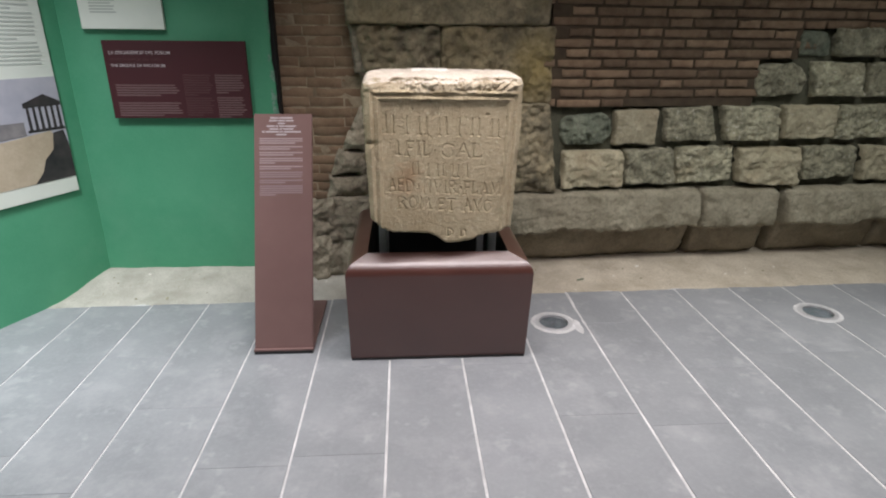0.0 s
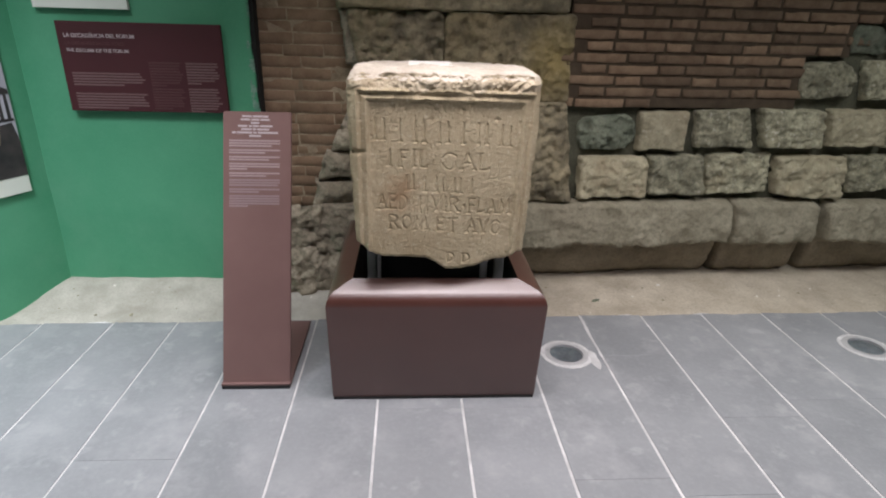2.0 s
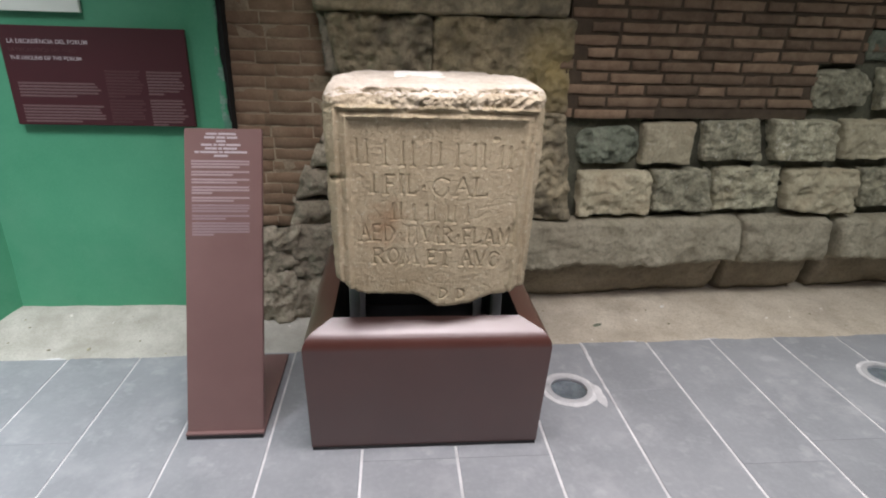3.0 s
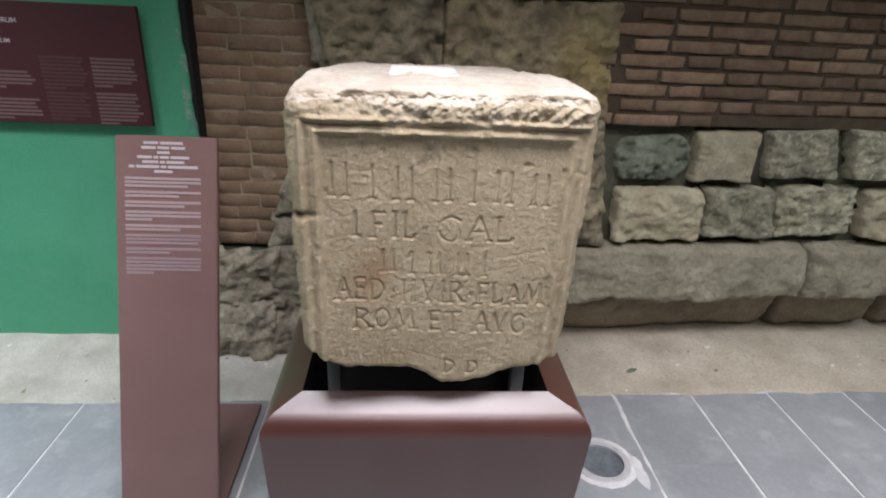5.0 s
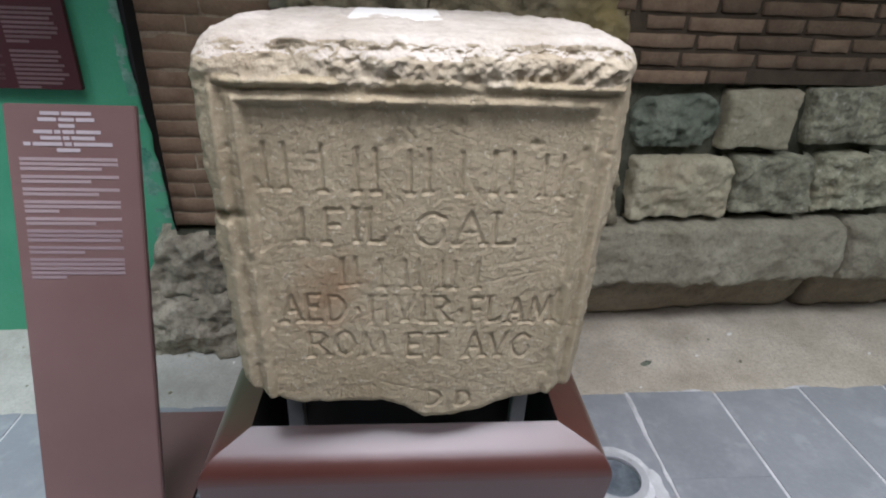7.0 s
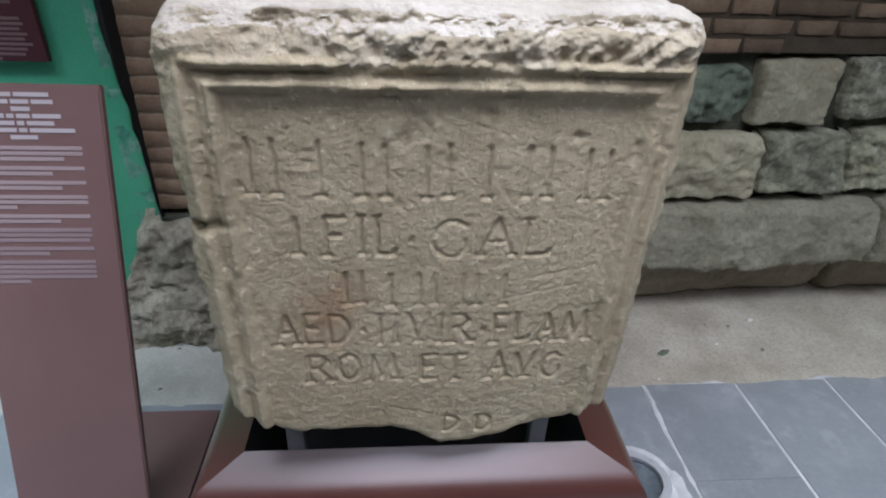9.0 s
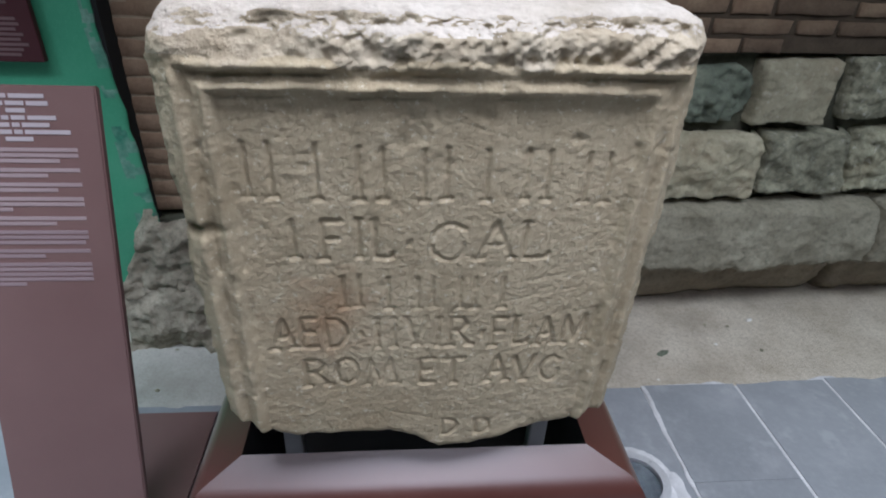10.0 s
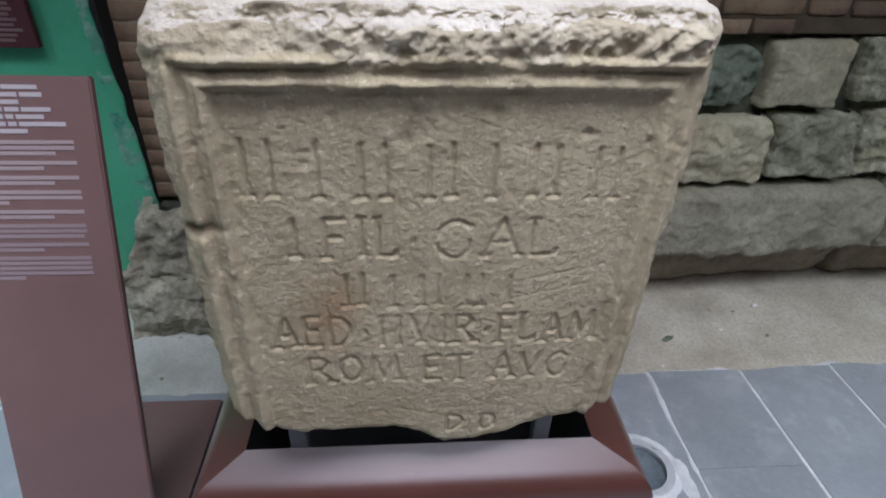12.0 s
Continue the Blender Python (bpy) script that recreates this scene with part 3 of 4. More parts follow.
LINES = [  # text, x from, x to, z of the foot at its start, height, slope; the named lines are plain cut bars
    ("!! ! !! !! ! !! !!", -0.095, 0.43, 1.192, 0.075, -0.045),
    ("!", -0.045, -0.02, 1.094, 0.060, -0.03),
    ("FIL", 0.008, 0.109, 1.092, 0.062, -0.03),
    (".GAL", 0.12, 0.351, 1.082, 0.062, -0.04),
    ("!! ! !! !! !", 0.024, 0.289, 1.002, 0.056, -0.07),
    ("AED.IIVIR.FLAM", -0.08, 0.438, 0.930, 0.056, -0.065),
    ("ROM ET AVG", -0.035, 0.40, 0.846, 0.054, -0.075),
    ("D D", 0.195, 0.285, 0.702, 0.036, -0.08),
]


def cut_strokes():
    """All strokes of the inscription as segments in x and z."""
    rng = np.random.default_rng(5)
    segments = []
    for text, x0, x1, foot, height, slope in LINES:
        widths = [WIDTH.get(c, 0.8) for c in text]
        unit = (x1 - x0) / (sum(widths) + 0.32 * (len(text) - 1))
        x = x0
        for c, w in zip(text, widths):
            z0 = foot + slope * (x - x0)
            dz = rng.uniform(-0.002, 0.002)
            for line in STROKES.get(c, ()):
                pts = [(x + a * w * unit, z0 + dz + b * height) for a, b in line]
                segments += list(zip(pts, pts[1:]))
            if c in "AMVRFT!":
                for a in ((0.0, 1.0) if c in "AMR" else (0.5,) if c in "VT!" else (0.0,)):
                    mid = x + a * w * unit
                    segments.append(((mid - 0.006, z0 + dz), (mid + 0.006, z0 + dz)))
            x += (w + 0.32) * unit
    return segments


def scratches():
    rng = np.random.default_rng(9)
    segments = []
    for k in range(44):
        sx, sz = rng.uniform(-0.1, 0.43), rng.uniform(0.74, 1.32)
        turn, reach = rng.uniform(-0.5, 0.8), rng.uniform(0.02, 0.09)
        if 1.09 < sz < 1.29 or 0.95 < sz < 1.06:
            continue
        segments.append(((sx, sz), (sx + reach * math.cos(turn), sz + reach * math.sin(turn))))
    # long scores beside the third line and the bar over the numeral
    segments += [((0.29, 1.028), (0.43, 1.052)), ((0.20, 0.978), (0.42, 1.02)), ((0.06, 0.982), (0.135, 0.975)), ((0.19, 0.76), (0.26, 0.757))]
    return segments


def groove(px, pz, segments, half):
    """1 in the middle of a cut, falling to 0 at its shoulders."""
    best = np.full(len(px), 9.0)
    for (ax, az), (bx, bz) in segments:
        near = (px > min(ax, bx) - 0.01) & (px < max(ax, bx) + 0.01) & (pz > min(az, bz) - 0.01) & (pz < max(az, bz) + 0.01)
        if not near.any():
            continue
        qx, qz = px[near], pz[near]
        dx, dz = bx - ax, bz - az
        t = np.clip(((qx - ax) * dx + (qz - az) * dz) / (dx * dx + dz * dz + 1e-9), 0, 1)
        best[near] = np.minimum(best[near], np.hypot(qx - ax - t * dx, qz - az - t * dz))
    return np.clip(1 - best / half, 0, 1)


def pedestal_stone():
    """A worn limestone block: framed, inscribed front, crumbled upper edge, broken foot."""
    x0, x1, y0, y1, z0, z1 = -0.184, 0.529, 2.680, 3.44, 0.66, 1.440
    nx, ny, nz = 340, 64, 372
    X, Y, Z = np.linspace(0, 1, nx), np.linspace(0, 1, ny) ** 1.2, np.linspace(0, 1, nz)

    def sheet(a, b):
        p, q = np.meshgrid(a, b, indexing="ij")
        return p.ravel(), q.ravel()

    sheets, faces, first = [], [], 0
    for axis, at, flip in (("y", 0, False), ("y", 1, True), ("z", 1, False), ("z", 0, True), ("x", 0, True), ("x", 1, False)):
        if axis == "y":
            a, b = sheet(X, Z)
            pts, shape = np.stack([a, a * 0 + at, b], 1), (nx, nz)
        elif axis == "z":
            a, b = sheet(X, Y)
            pts, shape = np.stack([a, b, a * 0 + at], 1), (nx, ny)
        else:
            a, b = sheet(Y, Z)
            pts, shape = np.stack([a * 0 + at, a, b], 1), (ny, nz)
        sheets.append(pts)
        faces.append(grid_faces(*shape, first, flip))
        first += len(pts)
    s = np.concatenate(sheets)
    # broken foot: the block ends at an uneven line, lowest right of the middle
    foot = np.interp(x0 + s[:, 0] * (x1 - x0), (-0.183, -0.15, -0.11, -0.07, 0.09, 0.15, 0.19, 0.25, 0.31, 0.39, 0.47, 0.512),
                     (0.80, 0.765, 0.738, 0.730, 0.722, 0.694, 0.668, 0.664, 0.676, 0.702, 0.715, 0.74))
    foot = foot + 0.012 * fbm(np.stack([s[:, 0] * 9, s[:, 1] * 9, s[:, 0] * 0], 1), 3.0, 3) + 0.02 * s[:, 1]
    p = np.stack([x0 + s[:, 0] * (x1 - x0), y0 + s[:, 1] * (y1 - y0), foot + s[:, 2] * (z1 - foot)], 1)
    # the sides draw in a little towards the foot; the back corners are cut off
    draw = smooth(1.35, 0.7, p[:, 2])
    p[:, 0] += (0.5 - s[:, 0]) * 0.05 * draw
    back = smooth(0.35, 1.0, s[:, 1])
    p[:, 0] += (0.5 - s[:, 0]) * 0.22 * back
    p[:, 2] -= 0.02 * back * s[:, 2] + 0.006 * smooth(0.35, 0.0, s[:, 1]) * s[:, 2]
    # rounded arrises
    r = 0.024 + 0.016 * value_noise(p * 9) + 0.012 * smooth(1.2, 1.36, p[:, 2])
    cx0, cx1 = x0 + (x1 - x0) * 0.025 * draw + 0.11 * back * (x1 - x0), x1 - (x1 - x0) * 0.025 * draw - 0.11 * back * (x1 - x0)
    inner = p.copy()
    inner[:, 0] = np.clip(p[:, 0], cx0 + r, cx1 - r)
    inner[:, 1] = np.clip(p[:, 1], y0 + r, y1 - r)
    inner[:, 2] = np.clip(p[:, 2], foot + r * 0.5, z1 - 0.006 * smooth(0.35, 0.0, s[:, 1]) - 0.02 * back - r)
    away = p - inner
    gap = np.linalg.norm(away, axis=1, keepdims=True)
    normal = away / np.maximum(gap, 1e-6)
    p = np.where(gap > r[:, None] * 0.999, inner + normal * r[:, None], p)
    front = smooth(0.5, 0.9, -normal[:, 1])
    # weathering all round
    wear = 0.012 * fbm(p, 8.0, 4) + 0.017 * fbm(p + 4, 24.0, 3) + 0.004 * fbm(p + 9, 110.0, 2)
    p = p + normal * (wear * (1 - 0.85 * front))[:, None]
    # front relief
    x, z = p[:, 0], p[:, 2]
    slope = (1.34 - z) / 0.62
    left_in, left_out = -0.112 + 0.002 * slope, -0.146 + 0.006 * slope
    right_in, right_out = 0.468 - 0.020 * slope, 0.499 - 0.016 * slope
    wob = 0.004 * fbm(p + 2, 14.0, 3)
    top_in, top_out = 1.332 + wob - 0.018 * (x - 0.18), 1.360 + wob - 0.016 * (x - 0.18)
    chip = smooth(-0.02, 0.16, fbm(p + 13, 16.0, 4))
    keep = 1 - 0.55 * chip
    d_in = np.minimum(np.minimum(x - left_in, right_in - x), top_in - z)
    d_out = np.minimum(np.minimum(x - left_out, right_out - x), top_out - z)
    relief = 0.010 * smooth(-0.001, 0.009, d_in) * (1 - 0.55 * chip * smooth(0.025, 0.0, d_in))  # sunk field inside the frame
    relief -= 0.006 * np.exp(-((d_in + 0.006) / 0.005) ** 2) * keep
    relief += 0.007 * np.exp(-((d_out - 0.008) / 0.006) ** 2) * keep
    relief -= 0.005 * np.exp(-((d_out + 0.006) / 0.006) ** 2) * keep
    # crumbled band along the top
    band = smooth(1.352, 1.372, z + 0.012 * fbm(p + 21, 10.0, 3))
    broken = 0.35 + 0.65 * smooth(-0.06, 0.06, x + 0.05 * fbm(p + 17, 9.0, 2))  # the corner at -x is only hollowed
    crumble = 0.7 * np.abs(fbm(p + 31, 8.0, 4, 0.55)) + 0.6 * broken * np.abs(fbm(p + 36, 24.0, 4, 0.6)) + 0.10 * (1 - broken)
    relief += band * (0.085 * crumble - 0.009 + 0.012 * smooth(1.39, 1.435, z))
    ledges = [((0.37, 1.363), (0.50, 1.357)), ((0.40, 1.365), (0.455, 1.405)), ((0.435, 1.362), (0.49, 1.398)), ((-0.13, 1.368), (0.02, 1.366))]
    relief -= 0.0045 * smooth(0, 0.8, groove(x, z, ledges, 0.0085)) * (0.6 + 0.8 * value_noise(p * 60))
    # pits and flaked spots, denser at the upper left and along the frame
    zone = 0.25 + 0.75 * smooth(1.05, 1.33, z)
    pits = smooth(0.10, 0.26, fbm(p + 41, 30.0, 3)) * zone
    relief += 0.004 * pits * (0.3 + 0.7 * smooth(1.16, 1.28, z)) + 0.0009 * fbm(p + 51, 14.0, 3) + 0.0022 * fbm(p + 61, 110.0, 3) + 0.0026 * np.abs(fbm(p + 67, 55.0, 3)) * (0.5 + 0.8 * smooth(1.1, 1.3, z))
    faded = 0.55 + 0.45 * smooth(-0.25, 0.15, fbm(p + 71, 12.0, 3))
    cuts = groove(x + 0.004 * fbm(p + 91, 30.0, 2), z + 0.004 * fbm(p + 95, 30.0, 2), cut_strokes(), 0.0060)
    relief += 0.0045 * smooth(0.0, 0.9, cuts) * faded + 0.0009 * groove(x, z, scratches(), 0.0035)
    lower = smooth(0.80, 0.70, z)
    relief += 0.007 * lower * np.abs(fbm(p + 81, 18.0, 4))
    # notch in the left arris
    notch = np.exp(-((x + 0.16) / 0.03) ** 2 - ((z - 1.148) / 0.009) ** 2)
    relief += 0.02 * notch
    p[:, 1] += relief * front
    p[:, 1] += 0.08 * (p[:, 0] - 0.45) * smooth(1.0, 0.3, s[:, 1])  # the front stands slightly askew
    mesh = raw_mesh("inscribed_stone", p, np.concatenate(faces))
    bm = bmesh.new()
    bm.from_mesh(mesh)
    bmesh.ops.remove_doubles(bm, verts=bm.verts, dist=0.0004)
    bm.to_mesh(mesh)
    bm.free()
    mesh.shade_smooth()
    return mesh


stone = mesh_object("inscribed_stone", pedestal_stone(), limestone)
stone.data.materials.append(lit_top_limestone)  # top and broken edge paler: light from above put into the colour
count = len(stone.data.polygons)
centres, facing = np.empty(count * 3), np.empty(count * 3)
stone.data.polygons.foreach_get("center", centres)
stone.data.polygons.foreach_get("normal", facing)
centres, facing = centres.reshape(-1, 3), facing.reshape(-1, 3)
stone.data.materials.append(lit_broken_limestone)
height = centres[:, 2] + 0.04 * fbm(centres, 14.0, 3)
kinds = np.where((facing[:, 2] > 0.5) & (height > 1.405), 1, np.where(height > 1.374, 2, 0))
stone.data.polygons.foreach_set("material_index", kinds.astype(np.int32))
tagged(stone, "weathered cream limestone pedestal block with a framed Latin inscription", "stone block")
part("pale_patch", box(0.035, 0.215, 2.89, 3.11, 1.405, 1.4425, 0.004), pale_patch, stone, "smooth pale rectangular patch")


# ---- brown metal stand ----
def stand_shell():
    """Four folded sheets: leaning front, sides, and a rim that rises inwards to the opening."""
    x0, x1, back = -0.297, 0.619, 3.60
    ix0, ix1, iy0, iy1 = -0.192, 0.502, 2.722, 3.50
    ring = []
    for z, grow in ((0.013, 0), (0.505, 0)):
        fy = 2.718 - 0.080 * z / 0.5
        ring.append(((x0, fy, z), (x1, fy, z), (x1, back, z), (x0, back, z)))
    bend = [(0.505 + 0.07 * math.sin(radians(a)), 0.07 * (1 - math.cos(radians(a)))) for a in (6, 14, 22, 30, 38, 46, 54, 62)]
    for z, inset in bend:
        fy = 2.718 - 0.080 * 0.505 / 0.5 + inset * 0.95
        ring.append(((x0 + inset, fy, z), (x1 - inset, fy, z), (x1 - inset, back - inset, z), (x0 + inset, back - inset, z)))
    for z, grow in ((0.600, 0), (0.585, 0.003), (0.25, 0.003)):
        ring.append(((ix0 + grow, iy0 + grow, z), (ix1 - grow, iy0 + grow, z), (ix1 - grow, iy1, z), (ix0 + grow, iy1, z)))
    bm = bmesh.new()
    rows = [[bm.verts.new(c) for c in r] for r in ring]
    for a, b in zip(rows, rows[1:]):
        for k in range(4):
            bm.faces.new((a[k], a[(k + 1) % 4], b[(k + 1) % 4], b[k]))
    return bm


stand = tagged(new("metal_stand"), "dark brown painted metal stand holding an inscribed stone", "stand")
shell = part("shell", stand_shell(), brown_paint, stand)
shell.data.materials.append(shade_black)  # inner faces blackened: shade of the opening put into the colour
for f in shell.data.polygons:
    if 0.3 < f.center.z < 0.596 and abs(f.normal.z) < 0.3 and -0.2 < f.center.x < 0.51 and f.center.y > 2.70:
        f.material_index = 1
shell.data.shade_smooth()
shell.data.set_sharp_from_angle(angle=radians(28))
# Thin black slab draws the shadow line along the stand's foot.
part("plinth", box(-0.293, 0.615, 2.712, 3.59, 0.0, 0.014), shade_black, stand, "black strip standing in for the shadow line under the stand")
# Black floor carries the shade inside the box.
part("inner_floor", box(-0.19, 0.50, 2.73, 3.49, 0.22, 0.25), shade_black, stand, "inner floor, black for the shade inside the box")
for px, py in ((-0.118, 2.85), (0.437, 2.85), (-0.125, 3.35), (0.445, 3.35)):
    part("support_post", box(px - 0.02, px + 0.02, py - 0.014, py + 0.014, 0.25, 0.745, 0.004), post_grey, stand, "grey steel support post")


# ---- interpretive totem ----
def totem_panel():
    """A leaning sheet, narrower at its top than at its foot."""
    t = 0.02
    rear = Vector((0, 0.973, -0.230)) * t
    corners = [Vector(c) for c in ((-0.812, 2.815, 0.022), (-0.506, 2.815, 0.022), (-0.471, 3.098, 1.217), (-0.760, 3.098, 1.217))]
    bm = bmesh.new()
    verts = [bm.verts.new(c) for c in corners] + [bm.verts.new(c + rear) for c in corners]
    for f in ((0, 1, 2, 3), (7, 6, 5, 4), (0, 4, 5, 1), (1, 5, 6, 2), (2, 6, 7, 3), (3, 7, 4, 0)):
        bm.faces.new([verts[k] for k in f])
    bmesh.ops.bevel(bm, geom=bm.edges[:], offset=0.003, segments=2, affect="EDGES")
    return bm


totem = tagged(new("information_totem"), "slender leaning brown metal information panel on a floor plate", "sign")
totem_sheet = part("panel", totem_panel(), brown_sheet, totem)
part("base_plate", box(-0.816, -0.502, 2.80, 3.395, 0.016, 0.028, 0.003), brown_sheet, totem, "brown folded base plate")
# Black slab puts the shade of the gap under the plate.
part("base_foot", box(-0.812, -0.506, 2.797, 3.385, 0.0, 0.017), shade_black, totem, "black slab standing in for the dark gap under the plate")
totem_face = Matrix.Translation((0, 2.815, 0.022)) @ Matrix.Rotation(-math.atan2(0.283, 1.195), 4, "X")


def totem_middle(up):
    return -0.668 + 0.038 * up


def bar(name, frame_m, x0, x1, z0, z1, material, parent, lift=0.0015):
    ob = part(name, prism(((x0, z0), (x1, z0), (x1, z1), (x0, z1)), lift), material, parent)
    ob.matrix_basis = frame_m
    return ob


rng = np.random.default_rng(21)
up = 1.212
for half, words in ((0.058, (0.4, 0.6)), (0.064, (0.35, 0.3, 0.35)), (0.020, (1.0,)), (0.076, (0.3, 0.12, 0.2, 0.38)), (0.062, (0.4, 0.15, 0.45)),
                    (0.100, (0.1, 0.35, 0.1, 0.45)), (0.028, (1.0,))):  # centred heading, word by word
    at = totem_middle(up) - half
    for share in words:
        bar("heading_bar", totem_face, at, at + 2 * half * share - 0.005, up - 0.0082, up, ink_soft, totem_sheet)
        at += 2 * half * share
    up -= 0.0138
up = 1.108
for count in (3, 2, 2, 3, 2, 3, 2, 5):
    for k in range(count):
        mid = totem_middle(up)
        reach = 0.104 if k < count - 1 else rng.uniform(-0.05, 0.1)
        bar("text_bar", totem_face, mid - 0.113, mid + reach, up - 0.0074, up, ink_body if up > 0.94 else ink_mid, totem_sheet)
        up -= 0.0110
    up -= 0.0076

# ---- maroon wall panel ----
panel = tagged(new("wall_panel"), "dark maroon exhibition panel with pale printed text", "sign")
panel_board = part("board", box(-1.775, -0.945, 3.792, 3.815, 1.10, 1.552, 0.003), maroon, panel)
for mx in (-1.6, -1.12):
    part("standoff", box(mx - 0.02, mx + 0.02, 3.812, 3.842, 1.2, 1.45), shade_black, panel)
panel_face = pose(0, 3.792, 0)


def lettering(text, x, z, size, material, parent, frame_m):
    curve = bpy.data.curves.new("lettering", "FONT")
    curve.body, curve.size, curve.extrude, curve.offset = text, size, 0.0006, 0.0002
    holder = bpy.data.objects.new("lettering", curve)
    mesh = bpy.data.meshes.new_from_object(holder.evaluated_get(bpy.context.evaluated_depsgraph_get()))
    bpy.data.objects.remove(holder)
    ob = mesh_object("lettering", mesh, material, parent)
    ob.matrix_basis = frame_m @ pose(x, -0.0012, z, 90)
    return ob


lettering("LA DECAD\u00c8NCIA DEL FORUM", -1.742, 1.474, 0.0265, ink_soft, panel_board, panel_face)
lettering("LA DECADENCIA DEL FORO", -1.742, 1.437, 0.0235, ink_dim, panel_board, panel_face)
lettering("THE DECLINE OF THE FORUM", -1.742, 1.402, 0.0235, ink_soft, panel_board, panel_face)
for x0, x1, top, rows, material in ((-1.735, -1.36, 1.300, 5, ink_panel), (-1.735, -1.36, 1.195, 6, ink_panel), (-1.335, -1.165, 1.360, 9, ink_dim),
                                    (-1.335, -1.165, 1.225, 8, ink_dim), (-1.145, -0.975, 1.360, 8, ink_panel), (-1.145, -0.975, 1.228, 9, ink_panel)):
    for k in range(rows):
        reach = x1 - (rng.uniform(0, 0.03) if k < rows - 1 else rng.uniform(0.05, 0.12))
        bar("text_bar", panel_face, x0, reach, top - k * 0.0145 - 0.0085, top - k * 0.0145, material, panel_board)

# ---- pale board above the maroon panel ----
card = tagged(new("text_board"), "pale board with faint printed text on the green wall", "sign")
card_board = part("board", box(-1.872, -1.402, 3.806, 3.83, 1.612, 2.2, 0.003), white_board, card)
for k in range(9):
    bar("text_bar", pose(0, 3.806, 0), -1.81, -1.66 - rng.uniform(0, 0.03), 1.70 + k * 0.016, 1.708 + k * 0.016, board_ink, card_board)

# ---- large printed board on the side wall ----
poster = tagged(new("picture_board"), "large pale board with a printed view of a ruined temple", "picture")
poster.matrix_basis = side_frame
poster_board = part("board", box(-1.15, -0.104, -0.022, 0.0, 0.668, 2.3, 0.003), white_board, poster)
flat = pose(0, -0.022, 0)


def print_shape(name, outline, material, lift):
    ob = part(name, prism(outline, lift), material, poster_board)
    ob.matrix_basis = flat
    return ob


print_shape("printed_sky", ((-1.15, 0.76), (-0.105, 0.76), (-0.105, 1.35), (-1.15, 1.35)), print_sky, 0.001)
print_shape("printed_ground", ((-1.15, 0.761), (-0.2, 0.761), (-0.15, 0.9), (-0.2, 1.05), (-0.5, 1.02), (-1.15, 0.98)), print_sand, 0.002)
print_shape("printed_slope", ((-0.36, 0.762), (-0.106, 0.762), (-0.106, 0.95), (-0.125, 1.045), (-0.19, 1.035), (-0.21, 0.94), (-0.27, 0.89), (-0.30, 0.82)), print_dark, 0.003)
print_shape("printed_pediment", ((-0.33, 1.19), (-0.108, 1.19), (-0.108, 1.212), (-0.20, 1.258), (-0.33, 1.215)), print_dark, 0.003)
for k in range(6):
    cx = -0.318 + k * 0.036
    print_shape("printed_column", ((cx, 1.06), (cx + 0.018, 1.06), (cx + 0.016, 1.192), (cx + 0.002, 1.192)), print_dark, 0.003)
print_shape("printed_entablature", ((-0.33, 1.052), (-0.11, 1.052), (-0.11, 1.066), (-0.33, 1.066)), print_dark, 0.003)
print_shape("printed_colonnade", ((-0.75, 1.02), (-0.345, 1.04), (-0.345, 1.115), (-0.75, 1.12)), print_grey, 0.003)
for k in range(26):
    bar("text_bar", flat, -0.50, -0.15 - (0.12 if k % 7 == 6 else rng.uniform(0, 0.02)), 1.42 + k * 0.022, 1.43 + k * 0.022, board_ink, poster_board)


# ---- ground lamps ----
def disc(radius, z0, z1, hole=0.0, ragged=0.0, seed=0, segments=64):
    rng_d = np.random.default_rng(seed)
    bm = bmesh.new()
    wob_r = [radius * (1 + ragged * rng_d.uniform(-1, 1)) for _ in range(segments)]
    ring = []
    for k in range(segments):
        a = 2 * math.pi * k / segments
        c, s = math.cos(a), math.sin(a)
        ring.append([bm.verts.new((wob_r[k] * c, wob_r[k] * s, z0)), bm.verts.new((wob_r[k] * c, wob_r[k] * s, z1 - 0.001)), bm.verts.new(((wob_r[k] - 0.003) * c, (wob_r[k] - 0.003) * s, z1)),
                     bm.verts.new((max(hole, 0.0002) * c, max(hole, 0.0002) * s, z1)), bm.verts.new((max(hole, 0.001) * c, max(hole, 0.001) * s, z0))])
    for k in range(segments):
        a, b = ring[k], ring[(k + 1) % segments]
        for j in range(4):
            bm.faces.new((a[j], b[j], b[j + 1], a[j + 1]))
    return bm


def ground_lamp(x, y, seed):
    lamp = tagged(new("ground_lamp"), "round recessed floor lamp with steel ring, switched off", "floor lamp", "recessed floor lamps")
    lamp.matrix_basis = pose(x, y, 0, 0, 0, 40 * seed)
    part("mortar_collar", disc(0.134, -0.02, 0.0035, 0.09, 0.02, seed), grout, lamp, "pale mortar collar")
    ring = part("ring", disc(0.112, -0.02, 0.007, 0.086), ring_grey, lamp, "pale grey metal ring")
    part("housing", disc(0.088, -0.07, -0.055), steel, lamp, "dull metal housing")
    part("reflector", disc(0.087, -0.056, -0.02, 0.06), steel, lamp)
    part("diffuser", disc(0.086, -0.03, -0.018), frosted, lamp, "grey diffuser")
    part("glass", disc(0.087, -0.010, -0.002), lens_glass, lamp, "clear glass lens")
    for k in range(3):
        a = radians(120 * k)
        screw = part("screw", disc(0.005, 0.006, 0.0085, segments=12), steel, ring)
        screw.matrix_basis = pose(0.099 * math.cos(a), 0.099 * math.sin(a), 0)
    return lamp


ground_lamp(0.868, 3.075, 1)
ground_lamp(2.556, 3.125, 2)

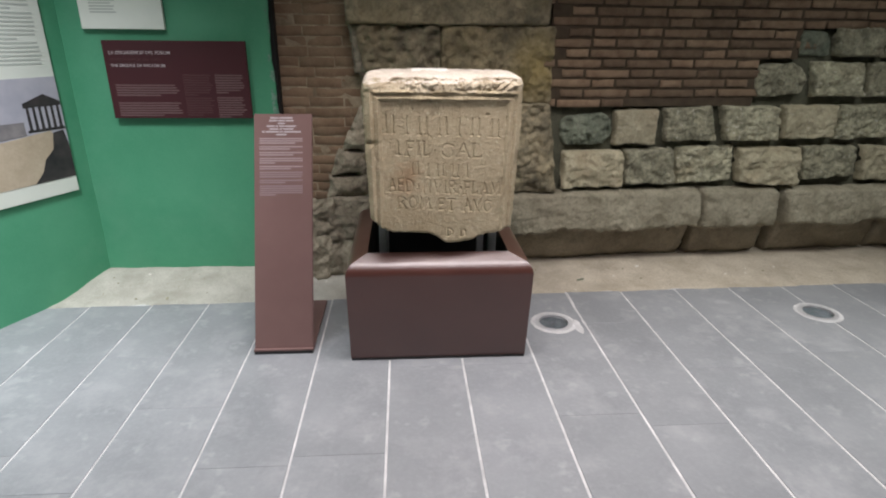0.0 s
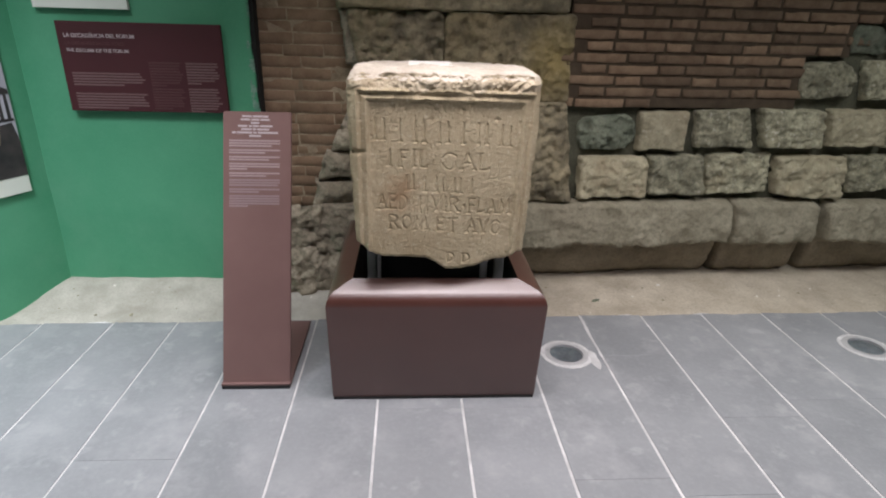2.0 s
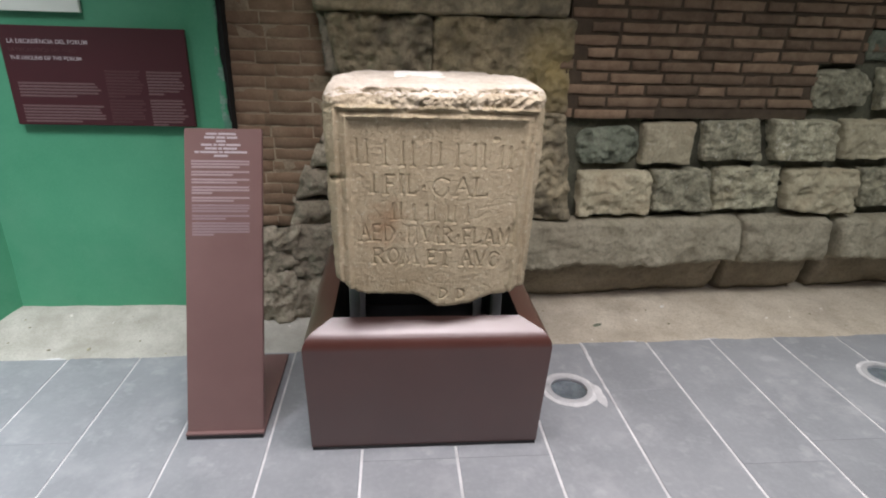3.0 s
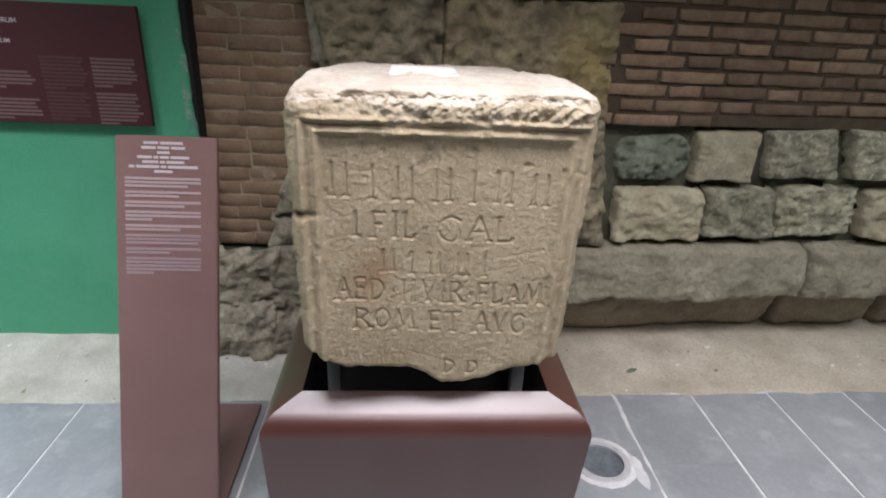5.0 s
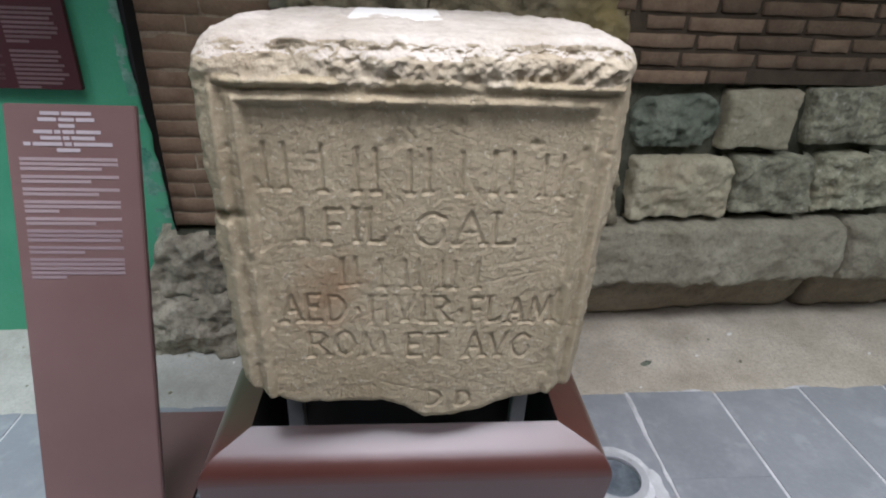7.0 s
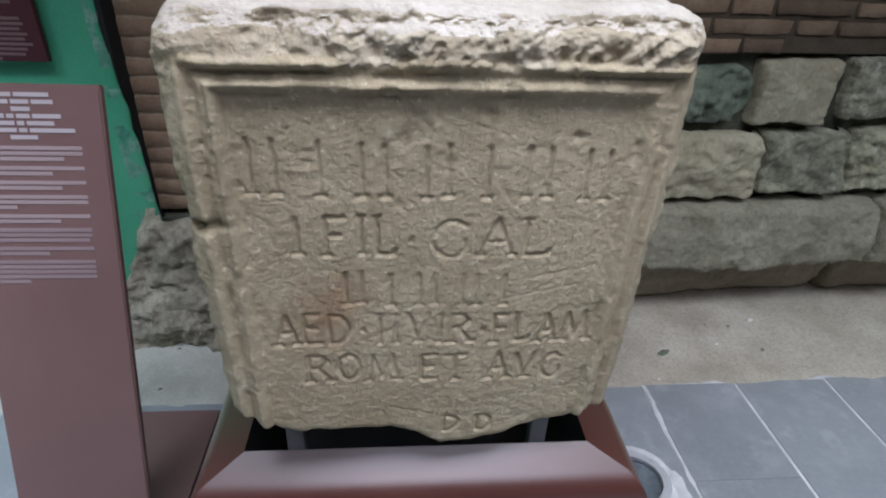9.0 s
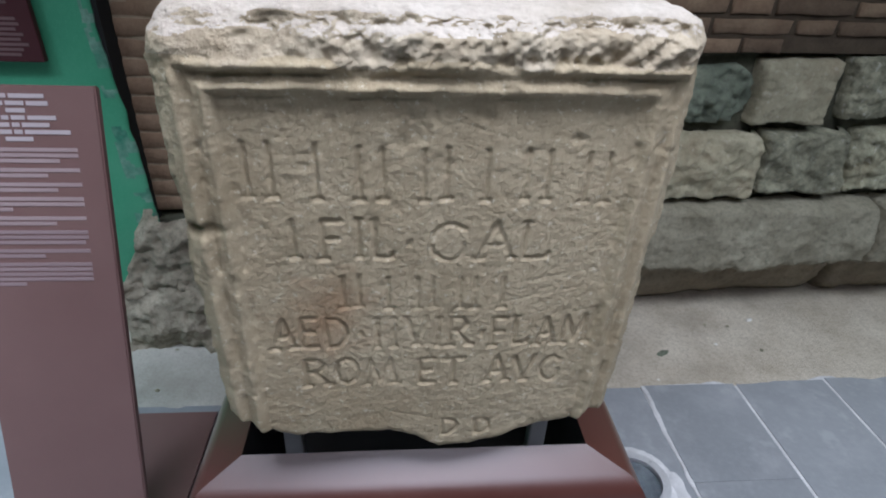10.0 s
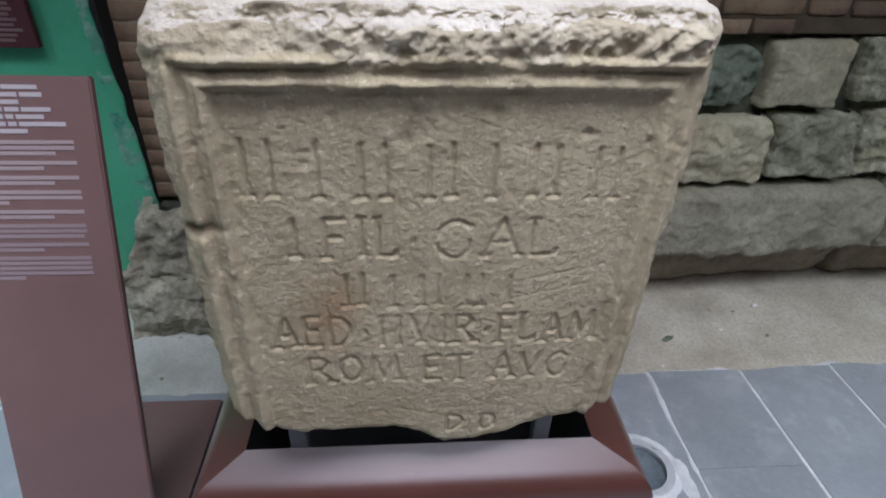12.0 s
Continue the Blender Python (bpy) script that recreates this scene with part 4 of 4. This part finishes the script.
# crumbs on the earth strip
for k in range(44):
    cx = rng.uniform(-2.0, 3.4)
    cy = 3.45 + 0.024 * cx + rng.uniform(0.02, 0.36)
    bm = bmesh.new()
    bmesh.ops.create_icosphere(bm, subdivisions=1, radius=rng.uniform(0.003, 0.010))
    for v in bm.verts:
        v.co = Vector((v.co.x * rng.uniform(0.7, 1.5), v.co.y, v.co.z * 0.6)) * rng.uniform(0.8, 1.2)
    crumb = part("pebble", bm, grey_stone if k % 4 else pale_patch)
    crumb.matrix_basis = pose(cx, cy, float(ground_z(np.array([cx]), np.array([cy]))[0]) + 0.012, 0, 0, rng.uniform(0, 360))
    tagged(crumb, "small pale stone crumb on the earth strip", "pebble", "crumbs on the earth")

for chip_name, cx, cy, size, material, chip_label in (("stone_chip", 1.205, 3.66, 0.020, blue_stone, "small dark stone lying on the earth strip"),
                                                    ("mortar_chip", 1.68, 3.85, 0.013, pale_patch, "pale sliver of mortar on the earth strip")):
    bm = bmesh.new()
    bmesh.ops.create_icosphere(bm, subdivisions=2, radius=size)
    for v in bm.verts:
        v.co = Vector((v.co.x * 1.5, v.co.y * 0.7, v.co.z * 0.5)) * (0.8 + 0.4 * rng.random())
    chip = part(chip_name, bm, material)
    chip.matrix_basis = pose(cx, cy, float(ground_z(np.array([cx]), np.array([cy]))[0]) + 0.014, 0, 0, 25)
    tagged(chip, chip_label, "pebble")


def smear(x, y0, y1, width, seed):
    """A wobbly trail of mortar spilt along a joint."""
    y = np.linspace(y0, y1, 60)
    p = np.stack([y * 0 + seed, y, y * 0], 1)
    mid = x + 0.022 * fbm(p, 9.0, 3)
    half = np.maximum(0.003, width * (0.55 + 1.6 * fbm(p + 9, 14.0, 3)))
    verts = np.concatenate([np.stack([mid - half, y, y * 0 + 0.0016], 1), np.stack([mid - half * 0.5, y, y * 0 + 0.0045], 1),
                            np.stack([mid + half * 0.5, y, y * 0 + 0.0045], 1), np.stack([mid + half, y, y * 0 + 0.0016], 1)])
    return mesh_object("mortar_smear", raw_mesh("mortar_smear", verts, grid_faces(4, 60)[:, ::-1]), grout, floor)


smear(1.053, 2.93, 3.49, 0.011, 1.0)
smear(1.005, 2.93, 3.10, 0.03, 4.0)

# ---- paving slabs ----
LAMPS = ((0.868, 3.075), (2.556, 3.125))


def joint_half(x):
    """Half the grout joint's width; the joints grow wider towards +x."""
    return 0.0043 + 0.0024 * min(1.0, max(0.0, (x + 1.2) / 2.4))


def slab(x0, x1, y0, y1):
    ob = part("paver", box(x0 + joint_half(x0), x1 - joint_half(x1), y0 + 0.0006, y1 - 0.0006, -0.03, 0.0015, 0.0012, 1), slate, floor)
    return ob


CROSS = {11: 2.64, 12: 2.64, 13: 2.20, 14: 3.06, 15: 2.55, 16: 2.67, 17: 2.67, 10: 2.0, 9: 2.9, 8: 2.35, 7: 2.8}
for k in range(len(STRIPS) - 1):
    joint = CROSS.get(k, 2.0 + rng.uniform(0, 1.0))
    cuts = [joint - 0.95 * m for m in range(7, 0, -1) if joint - 0.95 * m > -3] + [joint, 3.47 + 0.024 * STRIPS[k]]
    for a, b in zip([-3.0] + cuts, cuts):
        if b - a > 0.05:
            slab(STRIPS[k], STRIPS[k + 1], a, b)

# holes for the ground lamps through paving and bed
for lx, ly in LAMPS:
    drill = part("drill", disc(0.10, -0.12, 0.08), grout)
    drill.matrix_basis = pose(lx, ly, 0)
    bpy.context.view_layer.update()
    for ob in [floor] + [o for o in floor.children if o.name.startswith("paver")]:
        xs = [(ob.matrix_world @ Vector(c)) for c in ob.bound_box]
        if min(c.x for c in xs) < lx + 0.1 and max(c.x for c in xs) > lx - 0.1 and min(c.y for c in xs) < ly + 0.1 and max(c.y for c in xs) > ly - 0.1:
            cut = ob.modifiers.new("cut", "BOOLEAN")
            cut.operation, cut.object, cut.solver = "DIFFERENCE", drill, "EXACT"
            mesh = bpy.data.meshes.new_from_object(ob.evaluated_get(bpy.context.evaluated_depsgraph_get()))
            ob.modifiers.clear()
            ob.data = mesh
    bpy.data.objects.remove(drill)
